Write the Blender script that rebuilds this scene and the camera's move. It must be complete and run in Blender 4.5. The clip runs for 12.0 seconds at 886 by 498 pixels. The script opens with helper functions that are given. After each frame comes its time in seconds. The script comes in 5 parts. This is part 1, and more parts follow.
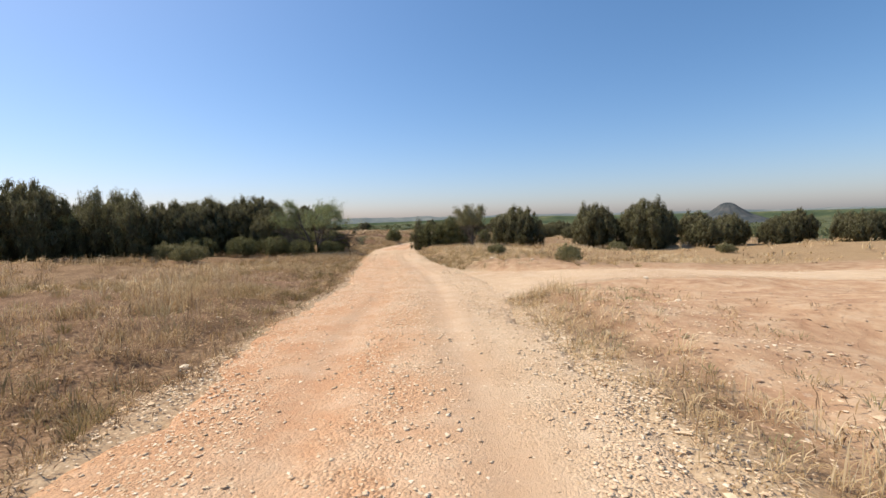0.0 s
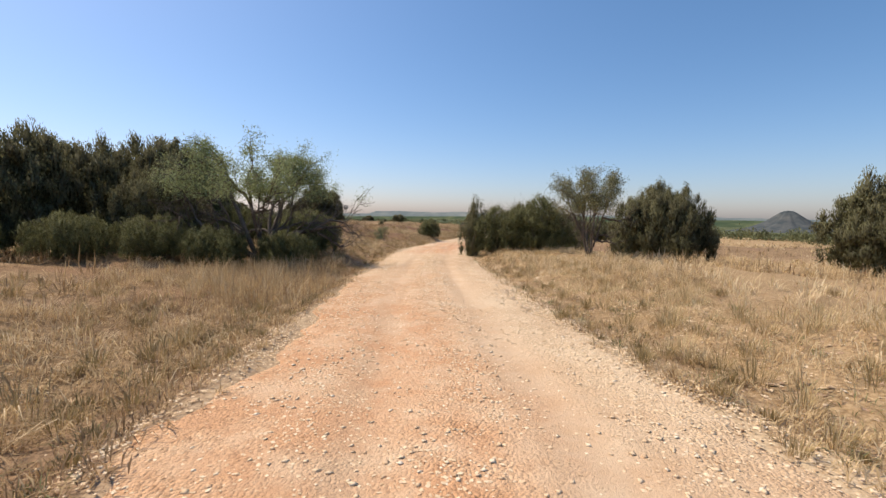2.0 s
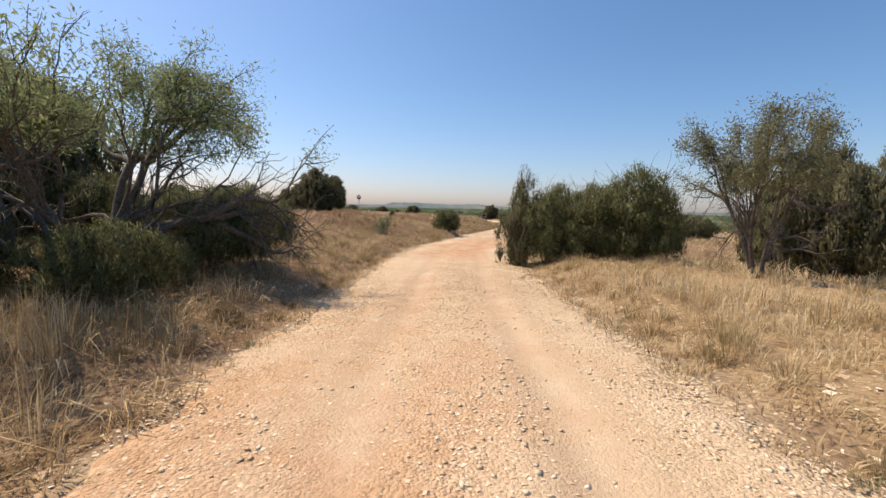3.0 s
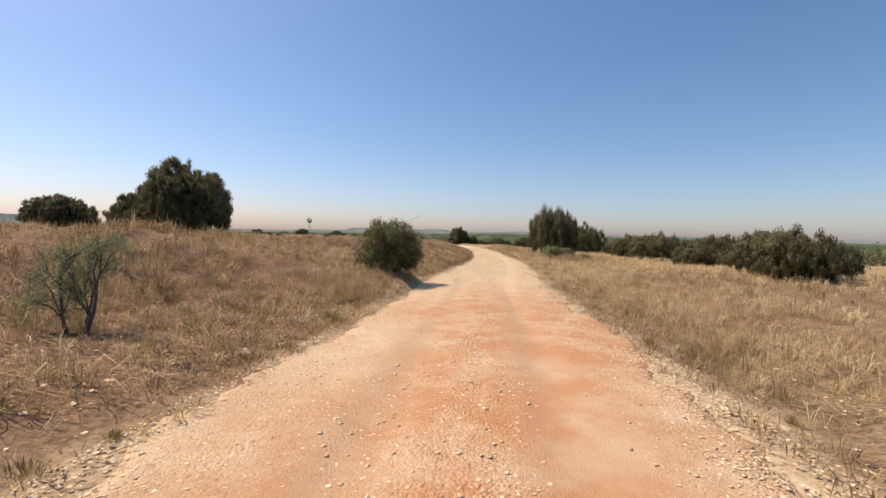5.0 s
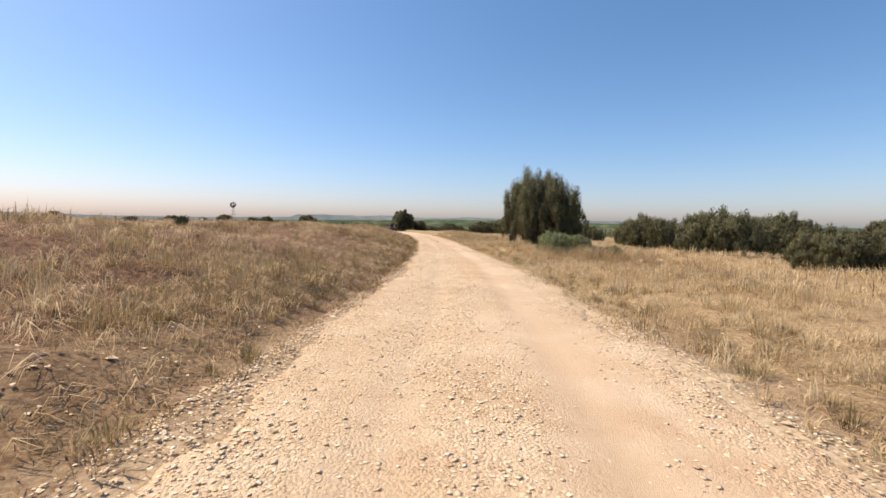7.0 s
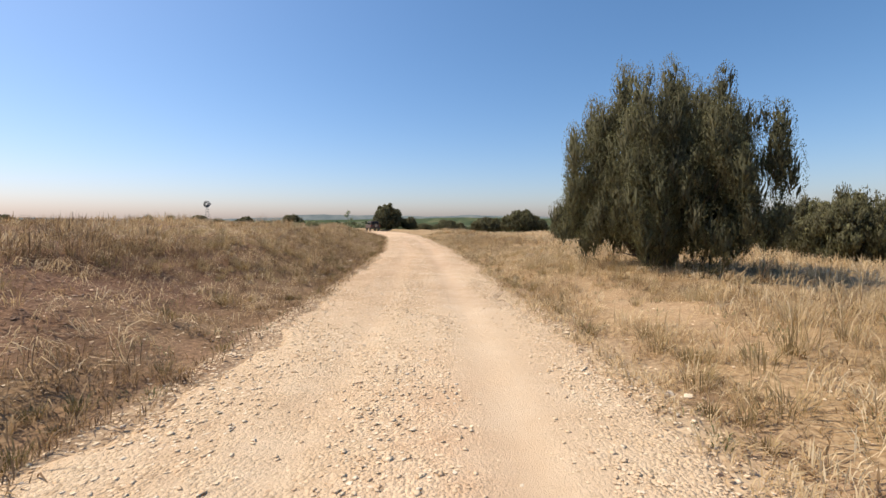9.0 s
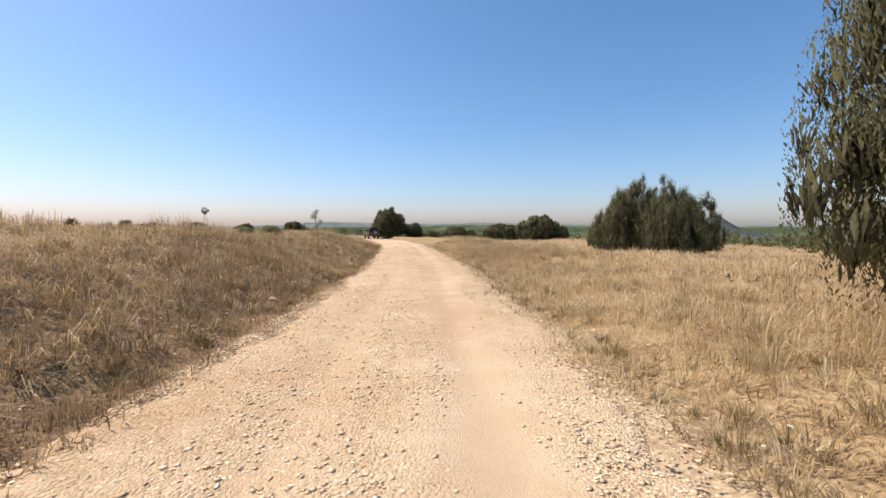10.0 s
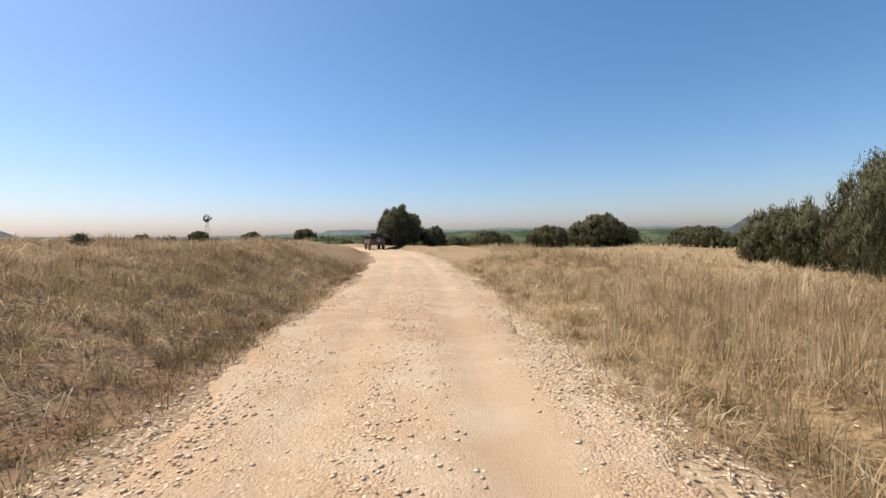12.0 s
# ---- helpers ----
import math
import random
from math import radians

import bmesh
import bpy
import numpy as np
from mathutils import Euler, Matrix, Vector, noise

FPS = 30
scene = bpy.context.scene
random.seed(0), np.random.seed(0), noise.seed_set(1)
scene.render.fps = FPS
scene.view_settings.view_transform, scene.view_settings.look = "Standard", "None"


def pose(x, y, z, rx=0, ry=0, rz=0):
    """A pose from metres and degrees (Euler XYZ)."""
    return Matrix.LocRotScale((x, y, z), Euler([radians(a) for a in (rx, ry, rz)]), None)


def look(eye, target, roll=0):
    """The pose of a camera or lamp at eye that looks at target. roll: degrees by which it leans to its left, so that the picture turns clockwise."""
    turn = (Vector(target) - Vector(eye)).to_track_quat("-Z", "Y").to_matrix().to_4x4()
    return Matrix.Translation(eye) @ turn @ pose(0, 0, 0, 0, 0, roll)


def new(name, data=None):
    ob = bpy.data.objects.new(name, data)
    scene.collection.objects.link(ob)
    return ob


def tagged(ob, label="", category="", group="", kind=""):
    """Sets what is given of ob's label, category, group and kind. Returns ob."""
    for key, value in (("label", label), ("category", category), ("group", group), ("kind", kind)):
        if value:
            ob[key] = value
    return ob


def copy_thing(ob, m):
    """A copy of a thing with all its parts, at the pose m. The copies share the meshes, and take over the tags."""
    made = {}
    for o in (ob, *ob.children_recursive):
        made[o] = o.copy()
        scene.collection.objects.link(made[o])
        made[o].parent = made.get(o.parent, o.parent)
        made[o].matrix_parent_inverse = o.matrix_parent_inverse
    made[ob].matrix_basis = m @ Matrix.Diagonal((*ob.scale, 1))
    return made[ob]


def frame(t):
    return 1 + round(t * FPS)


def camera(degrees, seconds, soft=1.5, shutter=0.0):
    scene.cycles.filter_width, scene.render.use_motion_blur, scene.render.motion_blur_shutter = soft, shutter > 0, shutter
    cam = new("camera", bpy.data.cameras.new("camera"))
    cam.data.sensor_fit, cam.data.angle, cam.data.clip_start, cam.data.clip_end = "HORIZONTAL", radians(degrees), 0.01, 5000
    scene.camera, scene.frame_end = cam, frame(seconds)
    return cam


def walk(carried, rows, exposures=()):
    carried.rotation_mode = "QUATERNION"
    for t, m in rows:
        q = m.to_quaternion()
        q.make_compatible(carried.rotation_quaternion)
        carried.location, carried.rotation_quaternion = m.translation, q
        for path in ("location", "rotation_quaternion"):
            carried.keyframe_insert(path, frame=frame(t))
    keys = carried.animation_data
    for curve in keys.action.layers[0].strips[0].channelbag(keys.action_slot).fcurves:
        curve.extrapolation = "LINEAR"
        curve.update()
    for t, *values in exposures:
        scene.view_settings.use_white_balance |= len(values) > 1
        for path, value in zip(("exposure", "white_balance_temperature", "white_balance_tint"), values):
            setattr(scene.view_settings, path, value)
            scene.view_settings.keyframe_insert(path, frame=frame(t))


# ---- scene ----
cam = camera(91.0, 12.0)
PATH = [
    (0, (0.042, -0.051, 1.579), (0.074, 1.945, 1.449), -1.6),
    (0.5, (-0.401, 5.486, 1.429), (-0.417, 7.481, 1.292), -1.7),
    (1, (-0.844, 11.029, 1.241), (-0.916, 13.022, 1.100), -0.7),
    (1.5, (-1.420, 16.502, 0.987), (-1.523, 18.494, 0.842), 0.2),
    (2, (-2.099, 21.489, 0.764), (-2.223, 23.480, 0.616), 0.9),
    (2.5, (-2.607, 26.465, 0.583), (-2.777, 28.451, 0.420), 1.6),
    (3, (-3.200, 31.230, 0.452), (-3.390, 33.212, 0.267), 1.7),
    (3.5, (-3.810, 36.605, 0.323), (-3.995, 38.590, 0.164), 2.3),
    (4, (-4.302, 42.384, 0.175), (-4.454, 44.375, 0.050), 2.3),
    (4.5, (-4.571, 48.307, 0.025), (-4.668, 50.303, -0.064), 2.0),
    (5, (-4.521, 54.106, -0.104), (-4.543, 56.105, -0.170), 1.4),
    (5.5, (-4.203, 59.379, -0.206), (-4.145, 61.377, -0.272), 0.9),
    (6, (-3.945, 64.186, -0.340), (-3.834, 66.183, -0.413), 0.2),
    (6.5, (-3.623, 69.432, -0.467), (-3.445, 71.421, -0.574), 0.8),
    (7, (-2.845, 74.955, -0.526), (-2.635, 76.940, -0.650), 1.0),
    (7.5, (-1.897, 80.671, -0.574), (-1.671, 82.654, -0.707), 0.8),
    (8, (-0.941, 86.276, -0.629), (-0.715, 88.258, -0.767), 0.4),
    (8.5, (-0.140, 91.461, -0.722), (0.076, 93.445, -0.862), -0.0),
    (9, (0.357, 96.323, -0.855), (0.562, 98.308, -0.988), 0.0),
    (9.5, (0.792, 101.465, -0.975), (0.982, 103.453, -1.088), 0.4),
    (10, (1.234, 106.256, -1.075), (1.403, 108.247, -1.173), 0.0),
    (10.5, (1.507, 111.408, -1.150), (1.648, 113.401, -1.229), -0.7),
    (11, (1.597, 116.442, -1.150), (1.714, 118.437, -1.222), -1.2),
    (11.5, (1.739, 121.355, -1.200), (1.838, 123.350, -1.271), -1.0),
    (12, (1.893, 126.459, -1.216), (1.960, 128.456, -1.286), -0.9),
]
walk(cam, [(t, look(eye, target, roll)) for t, eye, target, roll in PATH],
     [(0, 0.0, 6500, 10), (1.5, 0.0, 6600, 11), (3, 0.04, 6700, 11), (5, -0.04, 6950, 13), (5.8, 0.04, 7000, 13), (6.5, 0.14, 6750, 12), (7.4, 0.08, 6600, 11), (8.5, -0.08, 6500, 10), (9, 0.0, 6500, 10), (10, 0.12, 6450, 10), (10.8, -0.02, 6350, 8), (12, -0.02, 6350, 8)])

# ---- world, sun ----
SUN_AZ, SUN_EL = radians(-68), radians(55)
world = bpy.data.worlds.new("world")
scene.world = world
world.use_nodes = True
sky = world.node_tree.nodes.new("ShaderNodeTexSky")
sky.sky_type, sky.sun_disc = "NISHITA", False
sky.sun_elevation, sky.sun_rotation = SUN_EL, SUN_AZ
sky.altitude = 600
sky.air_density, sky.dust_density, sky.ozone_density = 1.05, 1.8, 3.0
air = world.node_tree.nodes.new("ShaderNodeMix")
air.data_type, air.blend_type = "RGBA", "MULTIPLY"
air.inputs[0].default_value = 1.0
air.inputs[7].default_value = (1.0, 0.945, 1.07, 1)
world.node_tree.links.new(sky.outputs[0], air.inputs[6])
clear = world.node_tree.nodes.new("ShaderNodeHueSaturation")
clear.inputs["Hue"].default_value, clear.inputs["Saturation"].default_value, clear.inputs["Value"].default_value = 0.486, 1.14, 1.05
world.node_tree.links.new(air.outputs[2], clear.inputs["Color"])
world.node_tree.links.new(clear.outputs[0], world.node_tree.nodes["Background"].inputs[0])
world.node_tree.nodes["Background"].inputs[1].default_value = 0.132
sun = new("sun", bpy.data.lights.new("sun", "SUN"))
sun.data.energy, sun.data.angle, sun.data.color = 4.7, radians(0.5), (1.0, 0.86, 0.685)
sun.matrix_world = look((math.sin(SUN_AZ) * 60, math.cos(SUN_AZ) * 60, math.tan(SUN_EL) * 60), (0, 0, 0))

rng = np.random.default_rng(7)


# ---- materials ----
def material(name):
    m = bpy.data.materials.new(name)
    m.use_nodes = True
    nt = m.node_tree
    return m, nt, nt.nodes["Principled BSDF"]


def node(nt, kind, **values):
    n = nt.nodes.new(kind)
    for key, value in values.items():
        n.inputs[key].default_value = value
    return n


def noise_node(nt, scale, detail=4.0, rough=0.6, vec=None):
    n = node(nt, "ShaderNodeTexNoise", Scale=scale, Detail=detail, Roughness=rough)
    if vec is not None:
        nt.links.new(vec, n.inputs["Vector"])
    return n.outputs["Fac"]


def ramp(nt, fac, stops):
    r = nt.nodes.new("ShaderNodeValToRGB")
    while len(r.color_ramp.elements) < len(stops):
        r.color_ramp.elements.new(0.5)
    for e, (p, c) in zip(r.color_ramp.elements, stops):
        e.position, e.color = p, (*c, 1)
    nt.links.new(fac, r.inputs[0])
    return r.outputs[0]


def mix(nt, fac, a, b, mode="MIX"):
    n = nt.nodes.new("ShaderNodeMix")
    n.data_type, n.blend_type = "RGBA", mode
    for sock, value in ((n.inputs[0], fac), (n.inputs[6], a), (n.inputs[7], b)):
        if isinstance(value, (int, float)):
            sock.default_value = value
        elif isinstance(value, tuple):
            sock.default_value = (*value, 1)
        else:
            nt.links.new(value, sock)
    return n.outputs[2]


def math_node(nt, op, a, b=None):
    n = nt.nodes.new("ShaderNodeMath")
    n.operation = op
    for sock, value in zip(n.inputs, (a, b)):
        if value is None:
            continue
        if isinstance(value, (int, float)):
            sock.default_value = value
        else:
            nt.links.new(value, sock)
    return n.outputs[0]


def bump(nt, bsdf, height, strength, distance):
    b = node(nt, "ShaderNodeBump", Strength=strength, Distance=distance)
    nt.links.new(height, b.inputs["Height"])
    nt.links.new(b.outputs[0], bsdf.inputs["Normal"])


def attribute(nt, name):
    a = nt.nodes.new("ShaderNodeAttribute")
    a.attribute_name = name
    return a.outputs["Fac"]


def position(nt):
    return nt.nodes.new("ShaderNodeNewGeometry").outputs["Position"]


CREAM, BUFF, RUST, PALE = (0.66, 0.50, 0.325), (0.56, 0.40, 0.25), (0.56, 0.29, 0.145), (0.76, 0.62, 0.435)


def gravel_road_material():
    m, nt, bsdf = material("gravel_road")
    pos = position(nt)
    big = noise_node(nt, 0.16, 3.0, 0.55, pos)
    mid = noise_node(nt, 1.3, 5.0, 0.65, pos)
    col = ramp(nt, big, [(0.40, CREAM), (0.62, BUFF)])
    col = mix(nt, attribute(nt, "rust"), col, RUST)
    col = mix(nt, math_node(nt, "MULTIPLY", ramp(nt, mid, [(0.42, (0, 0, 0)), (0.7, (1, 1, 1))]), 0.55), col, PALE)
    col = mix(nt, math_node(nt, "MULTIPLY", attribute(nt, "track"), ramp(nt, mid, [(0.35, (0.4, 0.4, 0.4)), (0.65, (1, 1, 1))])), col, (0.46, 0.315, 0.195))
    pebble = nt.nodes.new("ShaderNodeTexVoronoi")
    pebble.inputs["Scale"].default_value = 38
    nt.links.new(pos, pebble.inputs["Vector"])
    grit = nt.nodes.new("ShaderNodeTexVoronoi")
    grit.inputs["Scale"].default_value = 105
    nt.links.new(pos, grit.inputs["Vector"])
    clot = ramp(nt, noise_node(nt, 3.2, 4.0, 0.6, pos), [(0.36, (0.45, 0.45, 0.45)), (0.6, (1, 1, 1))])
    loose = math_node(nt, "MULTIPLY", attribute(nt, "loose"), clot)
    tone = ramp(nt, pebble.outputs["Color"], [(0.0, (0.58, 0.52, 0.44)), (0.3, (0.96, 0.94, 0.9)), (1.0, (1.3, 1.3, 1.26))])
    col = mix(nt, loose, col, mix(nt, 1.0, col, tone, "MULTIPLY"))
    nt.links.new(col, bsdf.inputs["Base Color"])
    bsdf.inputs["Roughness"].default_value = 0.92
    bsdf.inputs["Specular IOR Level"].default_value = 0.2
    h = math_node(nt, "MULTIPLY", math_node(nt, "SUBTRACT", 1.0, pebble.outputs["Distance"]), loose)
    h = math_node(nt, "ADD", h, math_node(nt, "MULTIPLY", grit.outputs["Distance"], -0.25))
    h = math_node(nt, "ADD", h, math_node(nt, "MULTIPLY", mid, 0.8))
    bump(nt, bsdf, h, 1.0, 0.024)
    return m


def soil_material():
    m, nt, bsdf = material("dry_soil")
    pos = position(nt)
    big, mid, fine = noise_node(nt, 0.22, 3.0, 0.6, pos), noise_node(nt, 1.7, 6.0, 0.7, pos), noise_node(nt, 14.0, 5.0, 0.7, pos)
    col = ramp(nt, mid, [(0.3, (0.16, 0.10, 0.06)), (0.5, (0.27, 0.18, 0.105)), (0.68, (0.38, 0.28, 0.17))])
    col = mix(nt, ramp(nt, big, [(0.48, (0, 0, 0)), (0.60, (1, 1, 1))]), col, (0.30, 0.195, 0.12))
    litter = ramp(nt, fine, [(0.38, (0.5, 0.46, 0.42)), (0.55, (1.0, 0.97, 0.92)), (0.68, (1.35, 1.3, 1.15))])
    col = mix(nt, 0.8, col, litter, "MULTIPLY")
    thatch = ramp(nt, fine, [(0.32, (0.10, 0.065, 0.035)), (0.5, (0.29, 0.20, 0.11)), (0.68, (0.54, 0.40, 0.23))])
    col = mix(nt, math_node(nt, "MULTIPLY", attribute(nt, "thatch"), 0.85), col, thatch)
    col = mix(nt, attribute(nt, "shoulder"), col, ramp(nt, fine, [(0.35, (0.42, 0.30, 0.18)), (0.6, (0.66, 0.52, 0.34))]))
    golden = ramp(nt, fine, [(0.3, (0.22, 0.145, 0.075)), (0.5, (0.40, 0.28, 0.15)), (0.7, (0.57, 0.43, 0.25))])
    col = mix(nt, attribute(nt, "golden"), col, golden)
    red = ramp(nt, fine, [(0.36, (0.075, 0.042, 0.028)), (0.5, (0.19, 0.105, 0.065)), (0.66, (0.34, 0.21, 0.13))])
    col = mix(nt, attribute(nt, "red"), col, red)
    bare = ramp(nt, mid, [(0.3, (0.38, 0.22, 0.125)), (0.5, (0.52, 0.345, 0.205)), (0.7, (0.63, 0.475, 0.31))])
    col = mix(nt, attribute(nt, "bare"), col, bare)
    # beyond the pasture the plain is covered by low green brush
    brush = noise_node(nt, 0.035, 8.0, 0.68, pos)
    green = ramp(nt, brush, [(0.34, (0.045, 0.055, 0.028)), (0.5, (0.085, 0.10, 0.045)), (0.62, (0.16, 0.165, 0.075)), (0.75, (0.30, 0.26, 0.14))])
    col = mix(nt, attribute(nt, "brush"), col, green)
    nt.links.new(col, bsdf.inputs["Base Color"])
    bsdf.inputs["Roughness"].default_value = 0.95
    bsdf.inputs["Specular IOR Level"].default_value = 0.1
    h = math_node(nt, "ADD", math_node(nt, "MULTIPLY", mid, 1.0), math_node(nt, "MULTIPLY", fine, 0.5))
    bump(nt, bsdf, h, 0.8, 0.06)
    return m


def plant_material(name, stops, translucent=0.25, rough=0.7):
    """Thin leaves or blades: the tint of each tuft or spray, and light that passes through."""
    m, nt, bsdf = material(name)
    geo = nt.nodes.new("ShaderNodeNewGeometry")
    tint = math_node(nt, "ADD", math_node(nt, "MULTIPLY", attribute(nt, "tint"), 0.86), math_node(nt, "MULTIPLY", geo.outputs["Random Per Island"], 0.14))
    col = ramp(nt, tint, stops)
    nt.links.new(col, bsdf.inputs["Base Color"])
    bsdf.inputs["Roughness"].default_value = rough
    bsdf.inputs["Specular IOR Level"].default_value = 0.2
    if translucent:
        tr = nt.nodes.new("ShaderNodeBsdfTranslucent")
        nt.links.new(col, tr.inputs[0])
        ms = nt.nodes.new("ShaderNodeMixShader")
        ms.inputs[0].default_value = translucent
        nt.links.new(bsdf.outputs[0], ms.inputs[1])
        nt.links.new(tr.outputs[0], ms.inputs[2])
        nt.links.new(ms.outputs[0], nt.nodes["Material Output"].inputs[0])
    return m


def bark_material(name, dark, light):
    m, nt, bsdf = material(name)
    pos = position(nt)
    n = noise_node(nt, 22.0, 6.0, 0.7, pos)
    nt.links.new(ramp(nt, n, [(0.35, dark), (0.65, light)]), bsdf.inputs["Base Color"])
    bsdf.inputs["Roughness"].default_value = 0.9
    bump(nt, bsdf, n, 0.8, 0.02)
    return m


def stone_material(name="limestone"):
    m, nt, bsdf = material(name)
    pos = position(nt)
    geo = nt.nodes.new("ShaderNodeNewGeometry")
    base = ramp(nt, geo.outputs["Random Per Island"], [(0.0, (0.62, 0.42, 0.25)), (0.2, (0.76, 0.57, 0.36)), (0.8, (0.85, 0.69, 0.47)), (1.0, (0.9, 0.79, 0.60))])
    n = noise_node(nt, 60.0, 4.0, 0.7, pos)
    nt.links.new(mix(nt, 0.6, base, ramp(nt, n, [(0.3, (0.7, 0.66, 0.6)), (0.7, (1.1, 1.1, 1.08))]), "MULTIPLY"), bsdf.inputs["Base Color"])
    bsdf.inputs["Roughness"].default_value = 0.9
    bump(nt, bsdf, n, 0.5, 0.008)
    return m


def plain_material(name, col, rough=0.5, metal=0.0, wear=0.25, scale=6.0):
    """Paint, rubber, metal: its colour with a film of road dust in patches."""
    m, nt, bsdf = material(name)
    pos = position(nt)
    n = noise_node(nt, scale, 5.0, 0.65, pos)
    dusty = tuple(c * 0.45 + d * 0.55 for c, d in zip(col, (0.45, 0.34, 0.22)))
    fac = math_node(nt, "MULTIPLY", ramp(nt, n, [(0.35, (0, 0, 0)), (0.75, (1, 1, 1))]), wear * 2)
    nt.links.new(mix(nt, fac, col, dusty), bsdf.inputs["Base Color"])
    bsdf.inputs["Roughness"].default_value, bsdf.inputs["Metallic"].default_value = rough, metal
    return m


def ridge_material(name, low, high, pale, scale):
    m, nt, bsdf = material(name)
    pos = position(nt)
    n = noise_node(nt, scale, 7.0, 0.65, pos)
    nt.links.new(ramp(nt, n, [(0.35, low), (0.55, high), (0.72, pale)]), bsdf.inputs["Base Color"])
    bsdf.inputs["Roughness"].default_value = 1.0
    bsdf.inputs["Specular IOR Level"].default_value = 0.0
    return m


ROAD_MAT, SOIL_MAT, STONE_MAT = gravel_road_material(), soil_material(), stone_material()
CLOD_MAT = bark_material("red_clods", (0.15, 0.085, 0.055), (0.40, 0.27, 0.18))
FIELD_CLOD = bark_material("field_clods", (0.30, 0.16, 0.09), (0.62, 0.46, 0.30))
STRAW = plant_material("straw", [(0.0, (0.10, 0.065, 0.04)), (0.25, (0.25, 0.165, 0.09)), (0.5, (0.46, 0.33, 0.175)), (0.78, (0.64, 0.49, 0.28)), (1.0, (0.78, 0.66, 0.44))], 0.35)
WEED = plant_material("green_weed", [(0.0, (0.12, 0.12, 0.05)), (0.5, (0.22, 0.23, 0.10)), (1.0, (0.38, 0.35, 0.18))], 0.25)
JUNIPER = plant_material("juniper_scale_leaves", [(0.0, (0.11, 0.10, 0.06)), (0.4, (0.165, 0.16, 0.085)), (0.75, (0.225, 0.225, 0.11)), (1.0, (0.30, 0.295, 0.15))], 0.38)
MESQUITE = plant_material("mesquite_leaflets", [(0.0, (0.18, 0.19, 0.085)), (0.5, (0.29, 0.335, 0.16)), (1.0, (0.43, 0.47, 0.24))], 0.5)
SHRUB = plant_material("shrub_leaves", [(0.0, (0.085, 0.08, 0.042)), (0.5, (0.17, 0.18, 0.08)), (1.0, (0.31, 0.31, 0.15))], 0.35)
GREY_SHRUB = plant_material("grey_green_leaves", [(0.0, (0.16, 0.15, 0.075)), (0.5, (0.27, 0.26, 0.13)), (1.0, (0.42, 0.39, 0.21))], 0.35)
BROOM = plant_material("broom_sprays", [(0.0, (0.17, 0.19, 0.09)), (0.5, (0.29, 0.33, 0.16)), (1.0, (0.46, 0.48, 0.27))], 0.35)
BUNCH = plant_material("bunch_grass", [(0.0, (0.15, 0.125, 0.055)), (0.35, (0.29, 0.22, 0.10)), (0.7, (0.45, 0.34, 0.17)), (1.0, (0.62, 0.50, 0.29))], 0.3)
YUCCA = plant_material("yucca_blades", [(0.0, (0.08, 0.085, 0.04)), (0.5, (0.14, 0.16, 0.08)), (1.0, (0.30, 0.28, 0.15))], 0.1)
BARK = bark_material("grey_brown_bark", (0.055, 0.042, 0.032), (0.19, 0.155, 0.12))
DEADWOOD = bark_material("weathered_wood", (0.18, 0.15, 0.12), (0.42, 0.37, 0.31))


# ---- mesh helpers ----
def mesh_data(name, verts, tris, mat, smooth=False, facing=None, **attrs):
    verts, tris = np.asarray(verts, np.float32), np.asarray(tris, np.int32)
    me = bpy.data.meshes.new(name)
    me.vertices.add(len(verts))
    me.vertices.foreach_set("co", verts.ravel())
    me.loops.add(tris.size)
    me.loops.foreach_set("vertex_index", tris.ravel())
    me.polygons.add(len(tris))
    me.polygons.foreach_set("loop_start", np.arange(0, tris.size, tris.shape[1], dtype=np.int32))
    for key, values in attrs.items():
        a = me.attributes.new(key, "FLOAT", "POINT")
        a.data.foreach_set("value", np.asarray(values, np.float32))
    me.update(calc_edges=True)
    if smooth or facing is not None:
        me.polygons.foreach_set("use_smooth", np.ones(len(tris), bool))
    if facing is not None:
        me.normals_split_custom_set_from_vertices(facing)
    me.materials.append(mat)
    return me


def thing(name, at, label, category, group="", rz=0.0, scale=1.0):
    """An Empty at the base of a thing, which parents its parts."""
    ob = new(name)
    ob.matrix_basis = Matrix.LocRotScale(at, Euler((0, 0, rz)), Vector((scale,) * 3))
    return tagged(ob, label, category, group)


def part_of(parent, name, me, label=""):
    ob = new(name, me)
    ob.parent = parent
    return tagged(ob, label)


def part(name, bm, mat, parent, label=""):
    me = bpy.data.meshes.new(name)
    bm.to_mesh(me)
    bm.free()
    me.materials.append(mat)
    return part_of(parent, name, me, label)


def smoothstep(a, b, v):
    t = np.clip((np.asarray(v, float) - a) / (b - a), 0, 1)
    return t * t * (3 - 2 * t)


def smooth_table(knots, y0=-120.0, y1=470.0, width=4.0):
    ys = np.arange(y0, y1, 0.5)
    v = np.interp(ys, *np.array(knots, float).T)
    k = np.exp(-0.5 * (np.arange(-24, 25) * 0.5 / width) ** 2)
    return ys, np.convolve(np.pad(v, 24, mode="edge"), k / k.sum(), mode="valid")


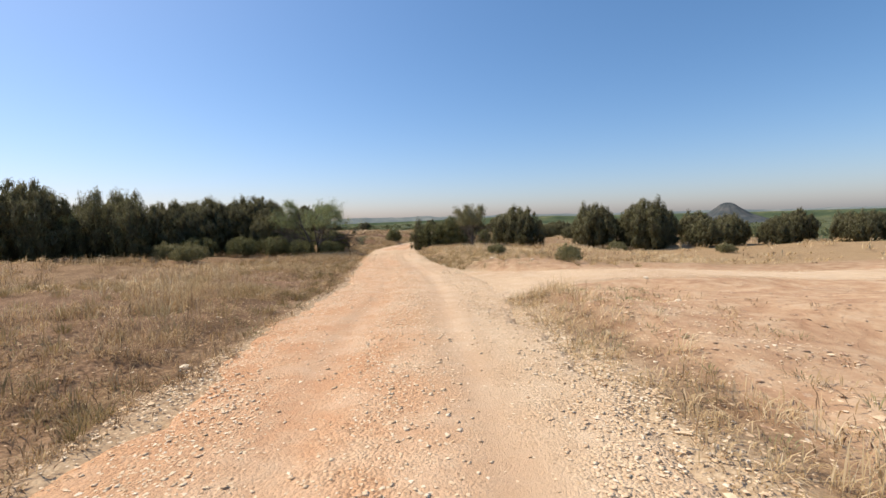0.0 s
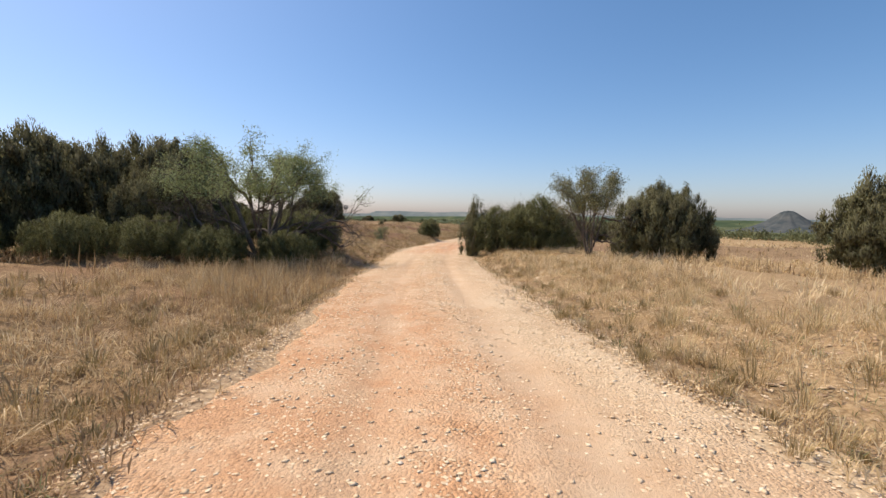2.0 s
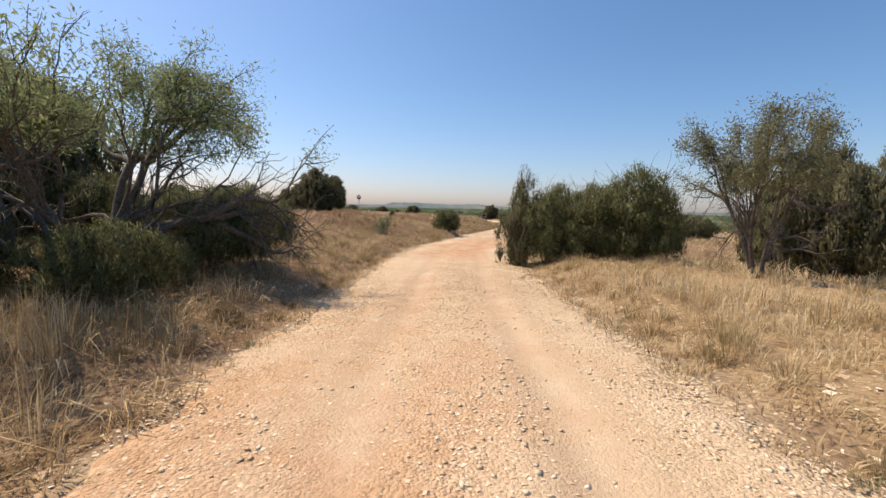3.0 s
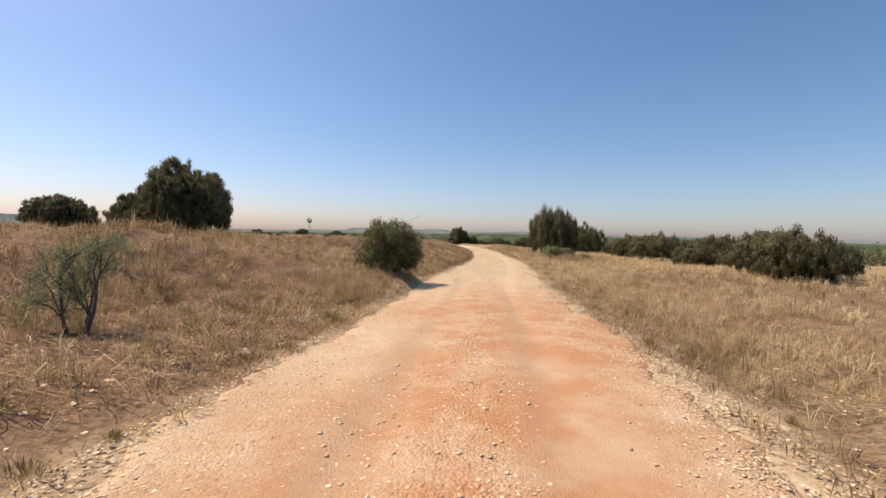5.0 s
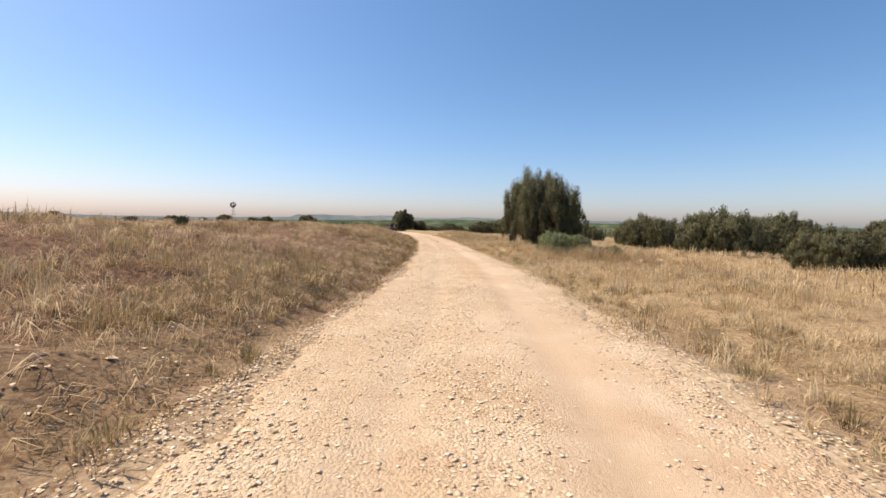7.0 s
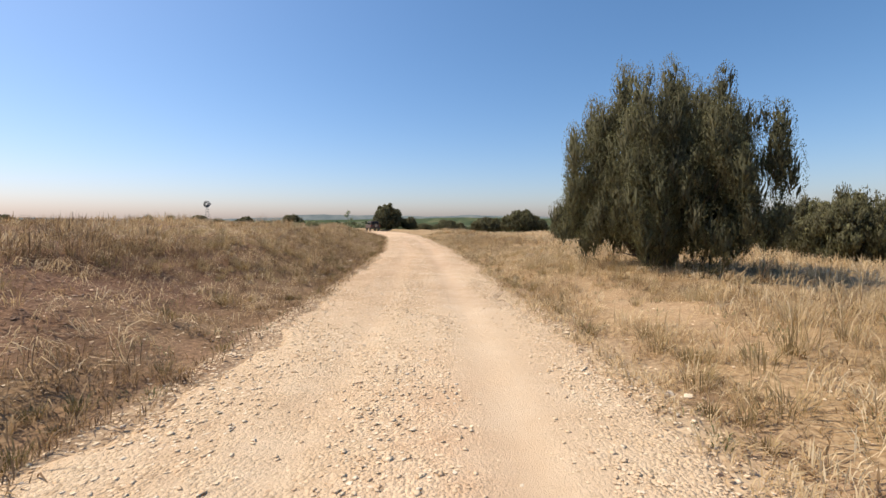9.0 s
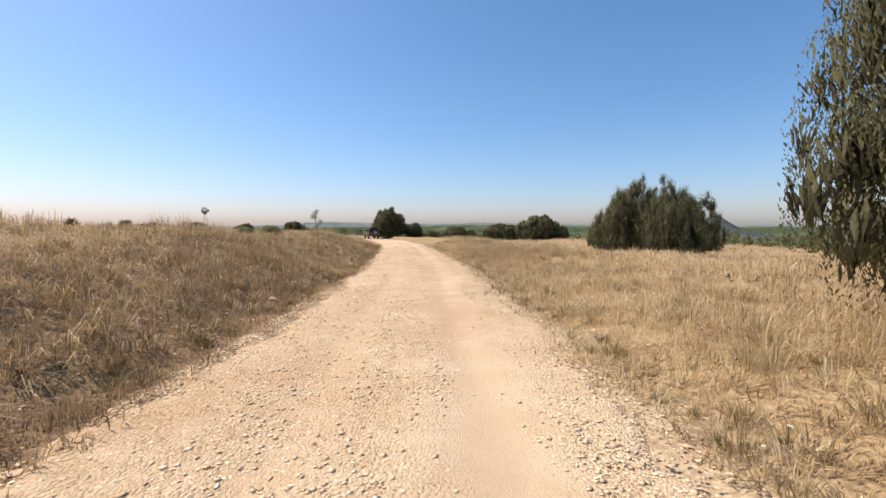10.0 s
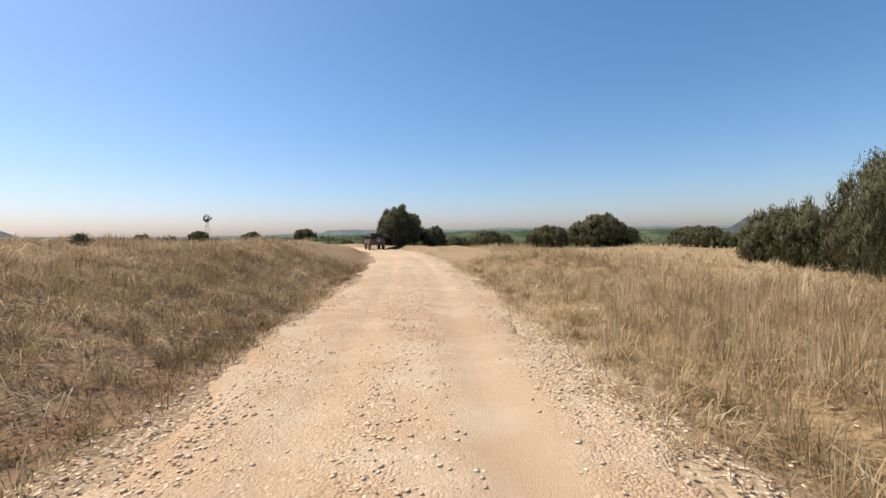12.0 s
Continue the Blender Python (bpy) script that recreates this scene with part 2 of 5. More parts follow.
# ---- the lie of the land: y runs along the road, x across it ----
CENTRE = smooth_table([(-90.0, 1.63), (-0.0, -0.31), (15.0, -0.86), (22.5, -1.74), (30.9, -3.0), (41.5, -4.01), (51.0, -4.62), (57.0, -4.47), (61.5, -3.87), (66.9, -3.52), (73.5, -2.92), (79.5, -1.88), (85.7, -1.01), (91.5, -0.31), (105.0, 0.77), (117.0, 1.37), (124.5, 1.69), (133.2, 1.51), (140.2, 1.45), (150.1, 0.88), (159.1, -0.15), (168.0, -1.72), (177.9, -5.03), (192.6, -12.15), (216.0, -24.5), (259.7, -42.0), (337.2, -58.0), (453.2, -66.0)], width=2.0)
HALF = smooth_table([(0, 2.35), (22.5, 2.55), (34.5, 2.3), (60, 2.65), (75, 2.6), (90, 2.3), (117, 2.3), (132.2, 2.15), (242.2, 2)])
LEVEL = smooth_table([(-90, 1.24), (0, -0.01), (16.4, -0.63), (26.4, -1.04), (31.5, -1.16), (42, -1.43), (54, -1.71), (64.5, -1.98), (75, -2.13), (91.5, -2.31), (101.6, -2.58), (111.4, -2.79), (126, -2.81), (142.2, -2.82), (172.2, -2.86), (242.2, -3.16)])
BANK_H = smooth_table([(0, 0.35), (33, 0.45), (48, 0.85), (60, 1.2), (90, 1.25), (106, 1.25), (117, 1.25), (129, 1.4), (142.2, 1.4), (167.2, 0.95), (192.2, 0.5), (292.2, 0.3)])
BANK_D = smooth_table([(0, 7), (45, 9), (67.5, 11), (90, 8), (112.5, 6), (142.2, 5.5), (192.2, 8)])
RIGHT_H = smooth_table([(0, 0.0), (21, 0.1), (33, 0.2), (60, 0.2), (66, 0.1), (96, 0.12), (118, 0.12), (135, 0.0), (160, 0.1)])

WAVES = [(rng.uniform(-1, 1, 2) * f, rng.uniform(0, 6.28), a) for f, a in ((0.25, 0.10), (0.4, 0.08), (0.7, 0.05), (1.1, 0.04), (1.9, 0.028), (3.1, 0.02), (4.2, 0.016), (5.5, 0.012)) for _ in range(3)]


def rumple(x, y):
    return sum(a * np.sin(k[0] * x + k[1] * y + p) for k, p, a in WAVES)


def road_x(y):
    return np.interp(y, *CENTRE)


def road_half(y):
    return np.interp(y, *HALF)


def side_track(x, y):
    """How far a place lies outside the track that joins from the east (negative: on it)."""
    half = 1.7 + 3.4 * np.exp(-np.clip(x - 1.6, 0, None) / 2.0)
    return np.where(x > 0.5, np.abs(y - (15.4 + 0.03 * x)) - half, 9.0)


def ground_z(x, y):
    x, y = np.asarray(x, float), np.asarray(y, float)
    d = x - road_x(y)
    e = np.abs(d) - road_half(y)
    z = np.interp(y, *LEVEL)
    left = np.interp(y, *BANK_H) * smoothstep(0.1, np.interp(y, *BANK_D), e) + 0.5 * np.exp(-((y - 69.7) / 3.5) ** 2) * smoothstep(-0.4, 0.5, e) + 0.012 * np.clip(e - 8, 0, 40) - smoothstep(90, 420, e) * 13 - 0.07 * smoothstep(0, 0.5, e) * (1 - smoothstep(0.5, 1.6, e))
    right = np.interp(y, *RIGHT_H) * smoothstep(0.3, 5, e) - 0.7 * smoothstep(5, 20, e) * smoothstep(118, 136, y) * (1 - smoothstep(168, 190, y)) - 0.35 * smoothstep(5, 14, e) * (1 - smoothstep(85, 100, y)) - smoothstep(28, 100, e) * 2.2 - smoothstep(60, 330, e) * 15 - smoothstep(168, 240, y) * 3.5 * smoothstep(3, 20, e) - 0.05 * smoothstep(0, 0.5, e) * (1 - smoothstep(0.5, 1.6, e))
    z = z + np.where(d < 0, left, right) - smoothstep(230, 580, y) * np.where(d < 0, 8, 3) * (1 - smoothstep(90, 420, e))
    far = smoothstep(500, 2500, np.hypot(x, y - 60))
    bumpy = smoothstep(0.1, 1.5, e) * smoothstep(-0.2, 0.8, side_track(x, y)) * (1 + 5 * smoothstep(60, 300, e)) * (1 - far)
    return z + rumple(x, y) * bumpy - 0.09 * (1 - smoothstep(-0.5, -0.05, e))


def cover(x, y):
    """How much grass grows there, 0 to 1, in patches."""
    n = np.sin(0.9 * x + 1.7 * np.sin(0.31 * y)) + np.sin(0.53 * y + 1.1 * np.sin(0.7 * x)) + 0.7 * np.sin(1.9 * x - 1.3 * y) + 0.6 * np.sin(0.21 * y - 0.34 * x)
    east = x > road_x(y)
    c = 0.62 + np.where(east, 0.22, 0.3) * n
    c = c + np.where(east & (y > 84), 0.35, 0) + np.where(~east & (y > 105), 0.25, 0)
    # bare reddish ground round the side track and on the slope
    c = c - np.where(east, 0.9 * (1 - smoothstep(17, 27, y)), 0)
    c = c - np.where(~east, 0.2 * np.exp(-((y - 60) / 10) ** 2) + 0.55 * np.exp(-((y - 96) / 13) ** 2 - ((x + 7) / 5) ** 2), 0)
    c = c + np.where(~east, 0.45 * np.exp(-((y - 68) / 7) ** 2), 0)
    # a strip of grass along the gravel before the side track
    e = np.abs(x - road_x(y)) - road_half(y)
    c = c + np.where(east & (y < 11.5), 1.0 * (1 - smoothstep(1.0, 2.2, e)), 0)
    c = c - np.where(east, 0.9 * np.exp(-((y - 104) / 4.5) ** 2 - ((e - 1.9) / 0.7) ** 2), 0)
    return np.clip(c, 0.0, 1) * (side_track(x, y) > 0.2)


def build_ground():
    near = np.arange(-16, 16.01, 0.4)
    grow = 16 * 1.145 ** np.arange(1, 43)
    off = np.r_[-grow[::-1], near, grow]
    ys = np.r_[-30 - 12 * 1.4 ** np.arange(12)[::-1], np.arange(-30, 180, 0.5), 180 + np.cumsum(0.5 * 1.075 ** np.arange(78))]
    ys = np.r_[ys, np.linspace(ys[-1] + 150, 4600, 16)]
    oo, yy = np.meshgrid(off, ys)
    xx = np.interp(yy, *CENTRE) * (1 - smoothstep(60, 300, np.abs(oo))) * (1 - smoothstep(420, 740, yy)) + oo
    zz = ground_z(xx, yy)
    n, m = oo.shape
    i = (np.arange(n - 1)[:, None] * m + np.arange(m - 1)).ravel()
    quads = np.stack([i, i + 1, i + m + 1, i + m], 1)
    e = np.abs(xx - road_x(yy)) - road_half(yy)
    side = np.minimum(e, side_track(xx, yy))
    wob = 0.35 * np.sin(1.7 * yy + 2 * np.sin(0.6 * xx)) + 0.3 * np.sin(3.9 * yy + xx * 2.3)
    shoulder = np.where(xx < road_x(yy), 0.6, 0.9) * (1 - smoothstep(0.0, np.where(xx < road_x(yy), 0.45, 0.9), side + 0.5 * wob))
    right = xx > road_x(yy)
    brush = np.where(right, smoothstep(42, 75, e + 3 * wob), smoothstep(150, 260, e)) * smoothstep(-20, 5, yy)
    brush = np.maximum(brush, smoothstep(240, 340, yy))
    bare = np.where(right, (1 - smoothstep(17, 27, yy + 2 * wob)) * smoothstep(0.5, 1.6, e), 0) * smoothstep(-25, -5, yy) + np.where(right, 0.4 * np.exp(-((yy - 104) / 4.5) ** 2 - ((e - 1.9 + 0.3 * wob) / 0.7) ** 2), 0)
    me = mesh_data("ground", np.stack([xx, yy, zz], -1).reshape(-1, 3), quads, SOIL_MAT, True, shoulder=shoulder.ravel(), thatch=(cover(xx, yy) * smoothstep(0.2, 1.6, side)).ravel(), brush=brush.ravel(), bare=bare.ravel(), red=(np.where(right, 0, smoothstep(70, 80, yy + 3 * wob) * (1 - smoothstep(108, 120, yy)) * smoothstep(1.2, 3.2, e + 1.2 * wob) * (1 - smoothstep(14, 24, e + 3 * wob)) + 0.5 * (1 - smoothstep(8, 30, yy)) * smoothstep(0.2, 1.5, e) * (1 - smoothstep(5, 9, e)) + 0.7 * smoothstep(42, 50, yy) * (1 - smoothstep(66, 78, yy)) * smoothstep(0.3, 1.6, e + wob))).ravel() * 0.85, golden=(np.where(right, np.maximum(smoothstep(72, 87, yy + 2 * wob), 0.75 * smoothstep(18, 27, yy) * (1 - smoothstep(50, 58, yy))), 0) * smoothstep(0.3, 1.2, e)).ravel())
    return tagged(new("ground", me), "dry reddish pasture soil running out to a brushy plain", "ground", kind="structure")


def wobble(s, seed):
    r = np.random.default_rng(seed)
    return sum(a * np.sin(f * s + r.uniform(0, 6.28)) for f, a in ((0.5, 0.16), (1.1, 0.12), (2.3, 0.09), (4.7, 0.07), (9.1, 0.05), (14.0, 0.035)))


def build_road():
    ys = np.r_[np.arange(-40, 155, 0.18), np.arange(155, 372, 0.8)]
    u = np.r_[np.linspace(-1, 1, 37)]
    yy, uu = np.meshgrid(ys, u, indexing="ij")
    half = road_half(yy) + np.where(uu < 0, wobble(yy, 1), wobble(yy, 2)) * np.abs(uu)
    d = uu * half
    xx = road_x(yy) + d
    rut = np.exp(-((np.abs(d - 0.05) - 0.82) / 0.27) ** 2)
    zz = np.interp(yy, *LEVEL) + 0.05 * (1 - uu**2) - 0.035 * rut + 0.25 * rumple(xx * 1.4, yy * 1.2) * 0.25
    zz -= 0.16 * smoothstep(0.93, 1.0, np.abs(uu)) * np.where(uu > 0, 1 - smoothstep(9.5, 11.5, yy) * (1 - smoothstep(19.5, 21.5, yy)), 1)
    n, m = yy.shape
    i = (np.arange(n - 1)[:, None] * m + np.arange(m - 1)).ravel()
    quads = np.stack([i, i + 1, i + m + 1, i + m], 1)
    patch = 0.5 + 0.5 * np.sin(0.33 * yy + 1.2 * np.sin(0.21 * yy) + 0.8 * d)
    rust = 0.85 * smoothstep(46, 52, yy) * (1 - smoothstep(65, 73, yy)) * smoothstep(-2.3, -0.4, d + 0.5 * np.sin(0.9 * yy)) * (1 - smoothstep(1.0, 1.9, d) * (1 - smoothstep(56, 62, yy))) + 0.62 * smoothstep(-3, 5, yy) * (1 - smoothstep(30, 44, yy)) * (1 - smoothstep(-0.4, 1.6, d))
    rust = np.clip(rust + 0.16 * smoothstep(104, 118, yy) + 0.18 * patch * (1 - smoothstep(75, 90, yy)) + 0.4 * smoothstep(84, 90, yy) * (1 - smoothstep(98, 103, yy)) * np.exp(-((d - 0.35) / 0.45) ** 2) + 0.08 * smoothstep(44, 52, yy) * (1 - smoothstep(72, 80, yy)), 0, 1)
    return_mesh = mesh_data("road", np.stack([xx, yy, zz], -1).reshape(-1, 3), quads, ROAD_MAT, True, rust=rust.ravel(), loose=loose_share(d, yy).ravel(), track=wheel_tracks(d, yy).ravel())
    return tagged(new("road", return_mesh), "pale caliche gravel road with worn wheel tracks", "road", kind="structure")


def wheel_tracks(d, y):
    """Bands that tyres have pressed smooth and darker, wandering a little along the road."""
    bands = ((-1.45, 0.13, 0.5), (-0.95, 0.17, 0.9), (-0.58, 0.1, 0.6), (0.42, 0.1, 0.55), (0.8, 0.17, 0.9), (1.3, 0.14, 0.6))
    t = sum(a * np.exp(-((d - c - 0.12 * np.sin(0.23 * y + 3 * c) - 0.05 * np.sin(0.71 * y + 7 * c)) / w) ** 2) * (0.65 + 0.35 * np.sin(0.4 * y + 9 * c)) for c, w, a in bands)
    return np.clip(t, 0, 1) * (0.75 - 0.45 * smoothstep(63, 90, y))


def loose_share(d, y):
    """How much loose stone lies there: a ridge between the wheel tracks and along both edges."""
    half = road_half(y)
    mid = np.exp(-((d + 0.05 + 0.12 * np.sin(0.4 * y)) / 0.36) ** 2)
    sides = smoothstep(-1.15, -0.35, np.abs(d) - half + 0.25 * np.sin(0.7 * y + np.sign(d)))
    patch = 0.5 + 0.5 * np.sin(0.9 * y + 2.1 * d + 1.7 * np.sin(0.37 * y))
    rut = np.exp(-((d - 0.95) / 0.3) ** 2) + 0.4 * np.exp(-((d + 0.85) / 0.3) ** 2)
    late = smoothstep(66, 76, y)
    strewn = 0.55 * (1 - smoothstep(-0.3, 0.6, d + 0.2 * np.sin(0.5 * y))) * (1 - 0.55 * smoothstep(108, 122, y))
    windrow = 0.6 * smoothstep(-0.95, -0.55, d - half + 0.15 * np.sin(0.6 * y))
    early = 0.25 * (1 - smoothstep(40, 48, y)) + 0.5 * np.maximum(mid, sides) * (1 - 0.5 * late) + 0.25 * patch - 0.4 * rut
    streak = np.exp(-((d - 0.45 - 0.15 * np.sin(0.31 * y)) / 0.2) ** 2) * (0.3 + 0.3 * np.sin(1.3 * y + np.sin(0.7 * y)))
    return np.clip(0.26 + early + late * (strewn + windrow + streak - 0.05), 0.03, 1)


def build_side_track():
    xs = np.arange(1.0, 60, 0.22)
    u = np.linspace(-1, 1, 25)
    xx, uu = np.meshgrid(xs, u, indexing="ij")
    half = 1.7 + 3.4 * np.exp(-np.clip(xx - 1.6, 0, None) / 2.0) + np.where(uu < 0, wobble(xx, 5), wobble(xx, 6)) * np.abs(uu)
    yy = 15.4 + 0.03 * xx + uu * half
    edge = 0.13 * smoothstep(0.8, 1.0, np.abs(uu))
    e = xx - road_x(yy) - road_half(yy)
    inside = 1 - smoothstep(-0.1, 0.6, e)
    zz = (ground_z(xx, yy) + 0.055) * (1 - inside) + (np.interp(yy, *LEVEL) - 0.02) * inside - edge
    n, m = yy.shape
    i = (np.arange(n - 1)[:, None] * m + np.arange(m - 1)).ravel()
    quads = np.stack([i, i + m, i + m + 1, i + 1], 1)
    me = mesh_data("side_track", np.stack([xx, yy, zz], -1).reshape(-1, 3), quads, ROAD_MAT, True, rust=0.05 + 0 * xx.ravel(), loose=(0.75 + 0.25 * np.sin(2 * yy + xx)).ravel())
    return tagged(new("side_track", me), "pale gravel side track joining the road", "track", kind="structure")


build_ground()
build_road()
build_side_track()


# ---- far land ----
def build_ridge(name, radius, knots, seed, mat, foot, label):
    b = np.radians(np.linspace(-85, 85, 700))
    r = np.random.default_rng(seed)
    el = np.interp(np.degrees(b), *np.array(knots, float).T)
    rough = sum(a * np.sin(f * b + r.uniform(0, 6.28)) for f, a in ((17, 0.05), (41, 0.035), (97, 0.022), (210, 0.012)))
    top = radius * np.tan(np.radians(np.clip(el + rough * np.clip(el * 3, 0, 1), -0.4, None)))
    rows = []
    for k, (dr, s) in enumerate(((-420, 0.0), (-260, 0.28), (-130, 0.62), (-40, 0.93), (0, 1.0), (220, 0.96), (600, 0.3))):
        gul = 1 + (0.05 * np.sin(b * 160 + k) if 0 < k < 4 else 0)
        rr = (radius + dr * gul) * np.ones_like(b)
        z = foot + (top - foot) * s * np.ones_like(b)
        rows.append(np.stack([rr * np.sin(b), rr * np.cos(b), z], -1))
    v = np.stack(rows)
    n, m = v.shape[:2]
    i = (np.arange(n - 1)[:, None] * m + np.arange(m - 1)).ravel()
    me = mesh_data(name, v.reshape(-1, 3), np.stack([i, i + 1, i + m + 1, i + m], 1), mat, True)
    return tagged(new(name, me), label, "ridge", kind="structure")


# the farthest ridge has its haze mixed into a lighter blue-grey base colour
FAR_HAZED = ridge_material("hazed_far_ridge", (0.13, 0.165, 0.17), (0.19, 0.22, 0.21), (0.27, 0.28, 0.25), 0.006)
FAR_GREEN = ridge_material("wooded_ridge", (0.05, 0.075, 0.045), (0.085, 0.11, 0.06), (0.19, 0.19, 0.10), 0.012)
HILL_MAT = ridge_material("hill_slope", (0.06, 0.075, 0.08), (0.095, 0.105, 0.105), (0.14, 0.14, 0.13), 0.05)
build_ridge("ridge_far", 3600, [(-85, 0.7), (-48, 0.95), (-42.4, 0.95), (-40.8, 0.25), (-32, 0.1), (-20, 0.1), (-13.2, 0.3), (-12.2, 0.66), (-1.0, 0.66), (0.5, 0.45), (6, 0.42), (9, 0.6), (14, 0.6), (18, 0.42), (25, 0.35), (32, 0.42), (40, 0.25), (60, 0.1), (85, 0.2)], 3, FAR_HAZED, -70, "flat-topped ridges on the horizon, their haze painted in blue-grey")
build_ridge("ridge_wooded", 2300, [(-85, -0.3), (-30, -0.3), (-12, -0.05), (0, 0.12), (8, 0.25), (14, 0.3), (24, 0.12), (40, 0.08), (60, 0.0), (85, -0.2)], 4, FAR_GREEN, -60, "low green wooded rise beyond the plain")


def build_hill():
    a = np.linspace(0, 2 * np.pi, 72, endpoint=False)
    prof = [(0, 1.0), (0.08, 0.985), (0.14, 0.92), (0.27, 0.70), (0.42, 0.48), (0.62, 0.30), (0.85, 0.18), (1.15, 0.08), (1.6, 0.0)]
    v, r = [], np.random.default_rng(9)
    ph = r.uniform(0, 6.28, 6)
    for k, (q, h) in enumerate(prof):
        gul = 1 + 0.10 * min(1, k / 3) * (np.sin(7 * a + ph[0]) * 0.4 + np.sin(13 * a + ph[1] + 0.3 * k) * 0.35 + np.sin(23 * a + ph[2]) * 0.25)
        v.append(np.stack([76 * q * gul * np.cos(a) * 1.05, 76 * q * gul * np.sin(a), 40 * h * (1 - 0.02 * np.sin(3 * a + k)) - 21], -1))
    v = np.stack(v)
    n, m = v.shape[:2]
    i, j = np.meshgrid(np.arange(n - 1), np.arange(m), indexing="ij")
    quads = np.stack([i * m + j, (i + 1) * m + j, (i + 1) * m + (j + 1) % m, i * m + (j + 1) % m], -1).reshape(-1, 4)
    me = mesh_data("hill", v.reshape(-1, 3), quads, HILL_MAT, True)
    ob = tagged(new("hill", me), "lone grey cone-shaped hill on the horizon", "hill", kind="structure")
    ob.location = (756, 1117, 0)
    ob.scale = (1.5, 1.5, 1.42)


build_hill()


# ---- plants ----
def sprays(points, axes, length, width, r, facing=None):
    """Narrow diamond leaves: one at each point, along its axis, with its upper side outwards."""
    n = len(points)
    axes = axes / np.linalg.norm(axes, axis=1, keepdims=True)
    side = np.cross(axes, r.normal(size=(n, 3)))
    side /= np.linalg.norm(side, axis=1, keepdims=True) + 1e-9
    if facing is not None:
        side = np.where((np.cross(side, axes) * facing).sum(1, keepdims=True) < 0, -side, side)
    L, W = (length * r.uniform(0.6, 1.35, n))[:, None], (width * r.uniform(0.6, 1.3, n))[:, None]
    bend = np.cross(axes, side) * L * 0.18
    v = np.stack([points - axes * L * 0.5, points + side * W * 0.5 + bend * 0.5, points + axes * L * 0.5 + bend * 0, points - side * W * 0.5 + bend * 0.5], 1).reshape(-1, 3)
    i = np.arange(n)[:, None] * 4
    return v, np.concatenate([i + [0, 1, 2], i + [0, 2, 3]], 1).reshape(-1, 3)


def tube(path, radii, sides=5):
    path, radii = np.asarray(path, float), np.asarray(radii, float)
    t = np.gradient(path, axis=0)
    t /= np.linalg.norm(t, axis=1, keepdims=True) + 1e-9
    ref = np.where(np.abs(t[:, 2:3]) > 0.9, [[1.0, 0, 0]], [[0, 0, 1.0]])
    a = np.cross(t, ref)
    a /= np.linalg.norm(a, axis=1, keepdims=True) + 1e-9
    b = np.cross(t, a)
    w = np.arange(sides) * 2 * np.pi / sides
    v = path[:, None] + radii[:, None, None] * (np.cos(w)[None, :, None] * a[:, None] + np.sin(w)[None, :, None] * b[:, None])
    n = len(path)
    i, j = np.meshgrid(np.arange(n - 1), np.arange(sides), indexing="ij")
    q = np.stack([i * sides + j, i * sides + (j + 1) % sides, (i + 1) * sides + (j + 1) % sides, (i + 1) * sides + j], -1).reshape(-1, 4)
    tris = np.concatenate([q[:, [0, 1, 2]], q[:, [0, 2, 3]]])
    return v.reshape(-1, 3), tris


def joined(pieces):
    vs, fs, k = [], [], 0
    for v, f in pieces:
        vs.append(v)
        fs.append(np.asarray(f) + k)
        k += len(v)
    return np.concatenate(vs), np.concatenate(fs)


def crooked(start, heading, length, r, steps=6, wander=0.18, lift=0.0):
    p, d, out = np.array(start, float), np.array(heading, float), []
    for _ in range(steps + 1):
        out.append(p.copy())
        d = d / np.linalg.norm(d) + r.normal(size=3) * wander + [0, 0, lift]
        p = p + d / np.linalg.norm(d) * length / steps
    return np.array(out), d / np.linalg.norm(d)


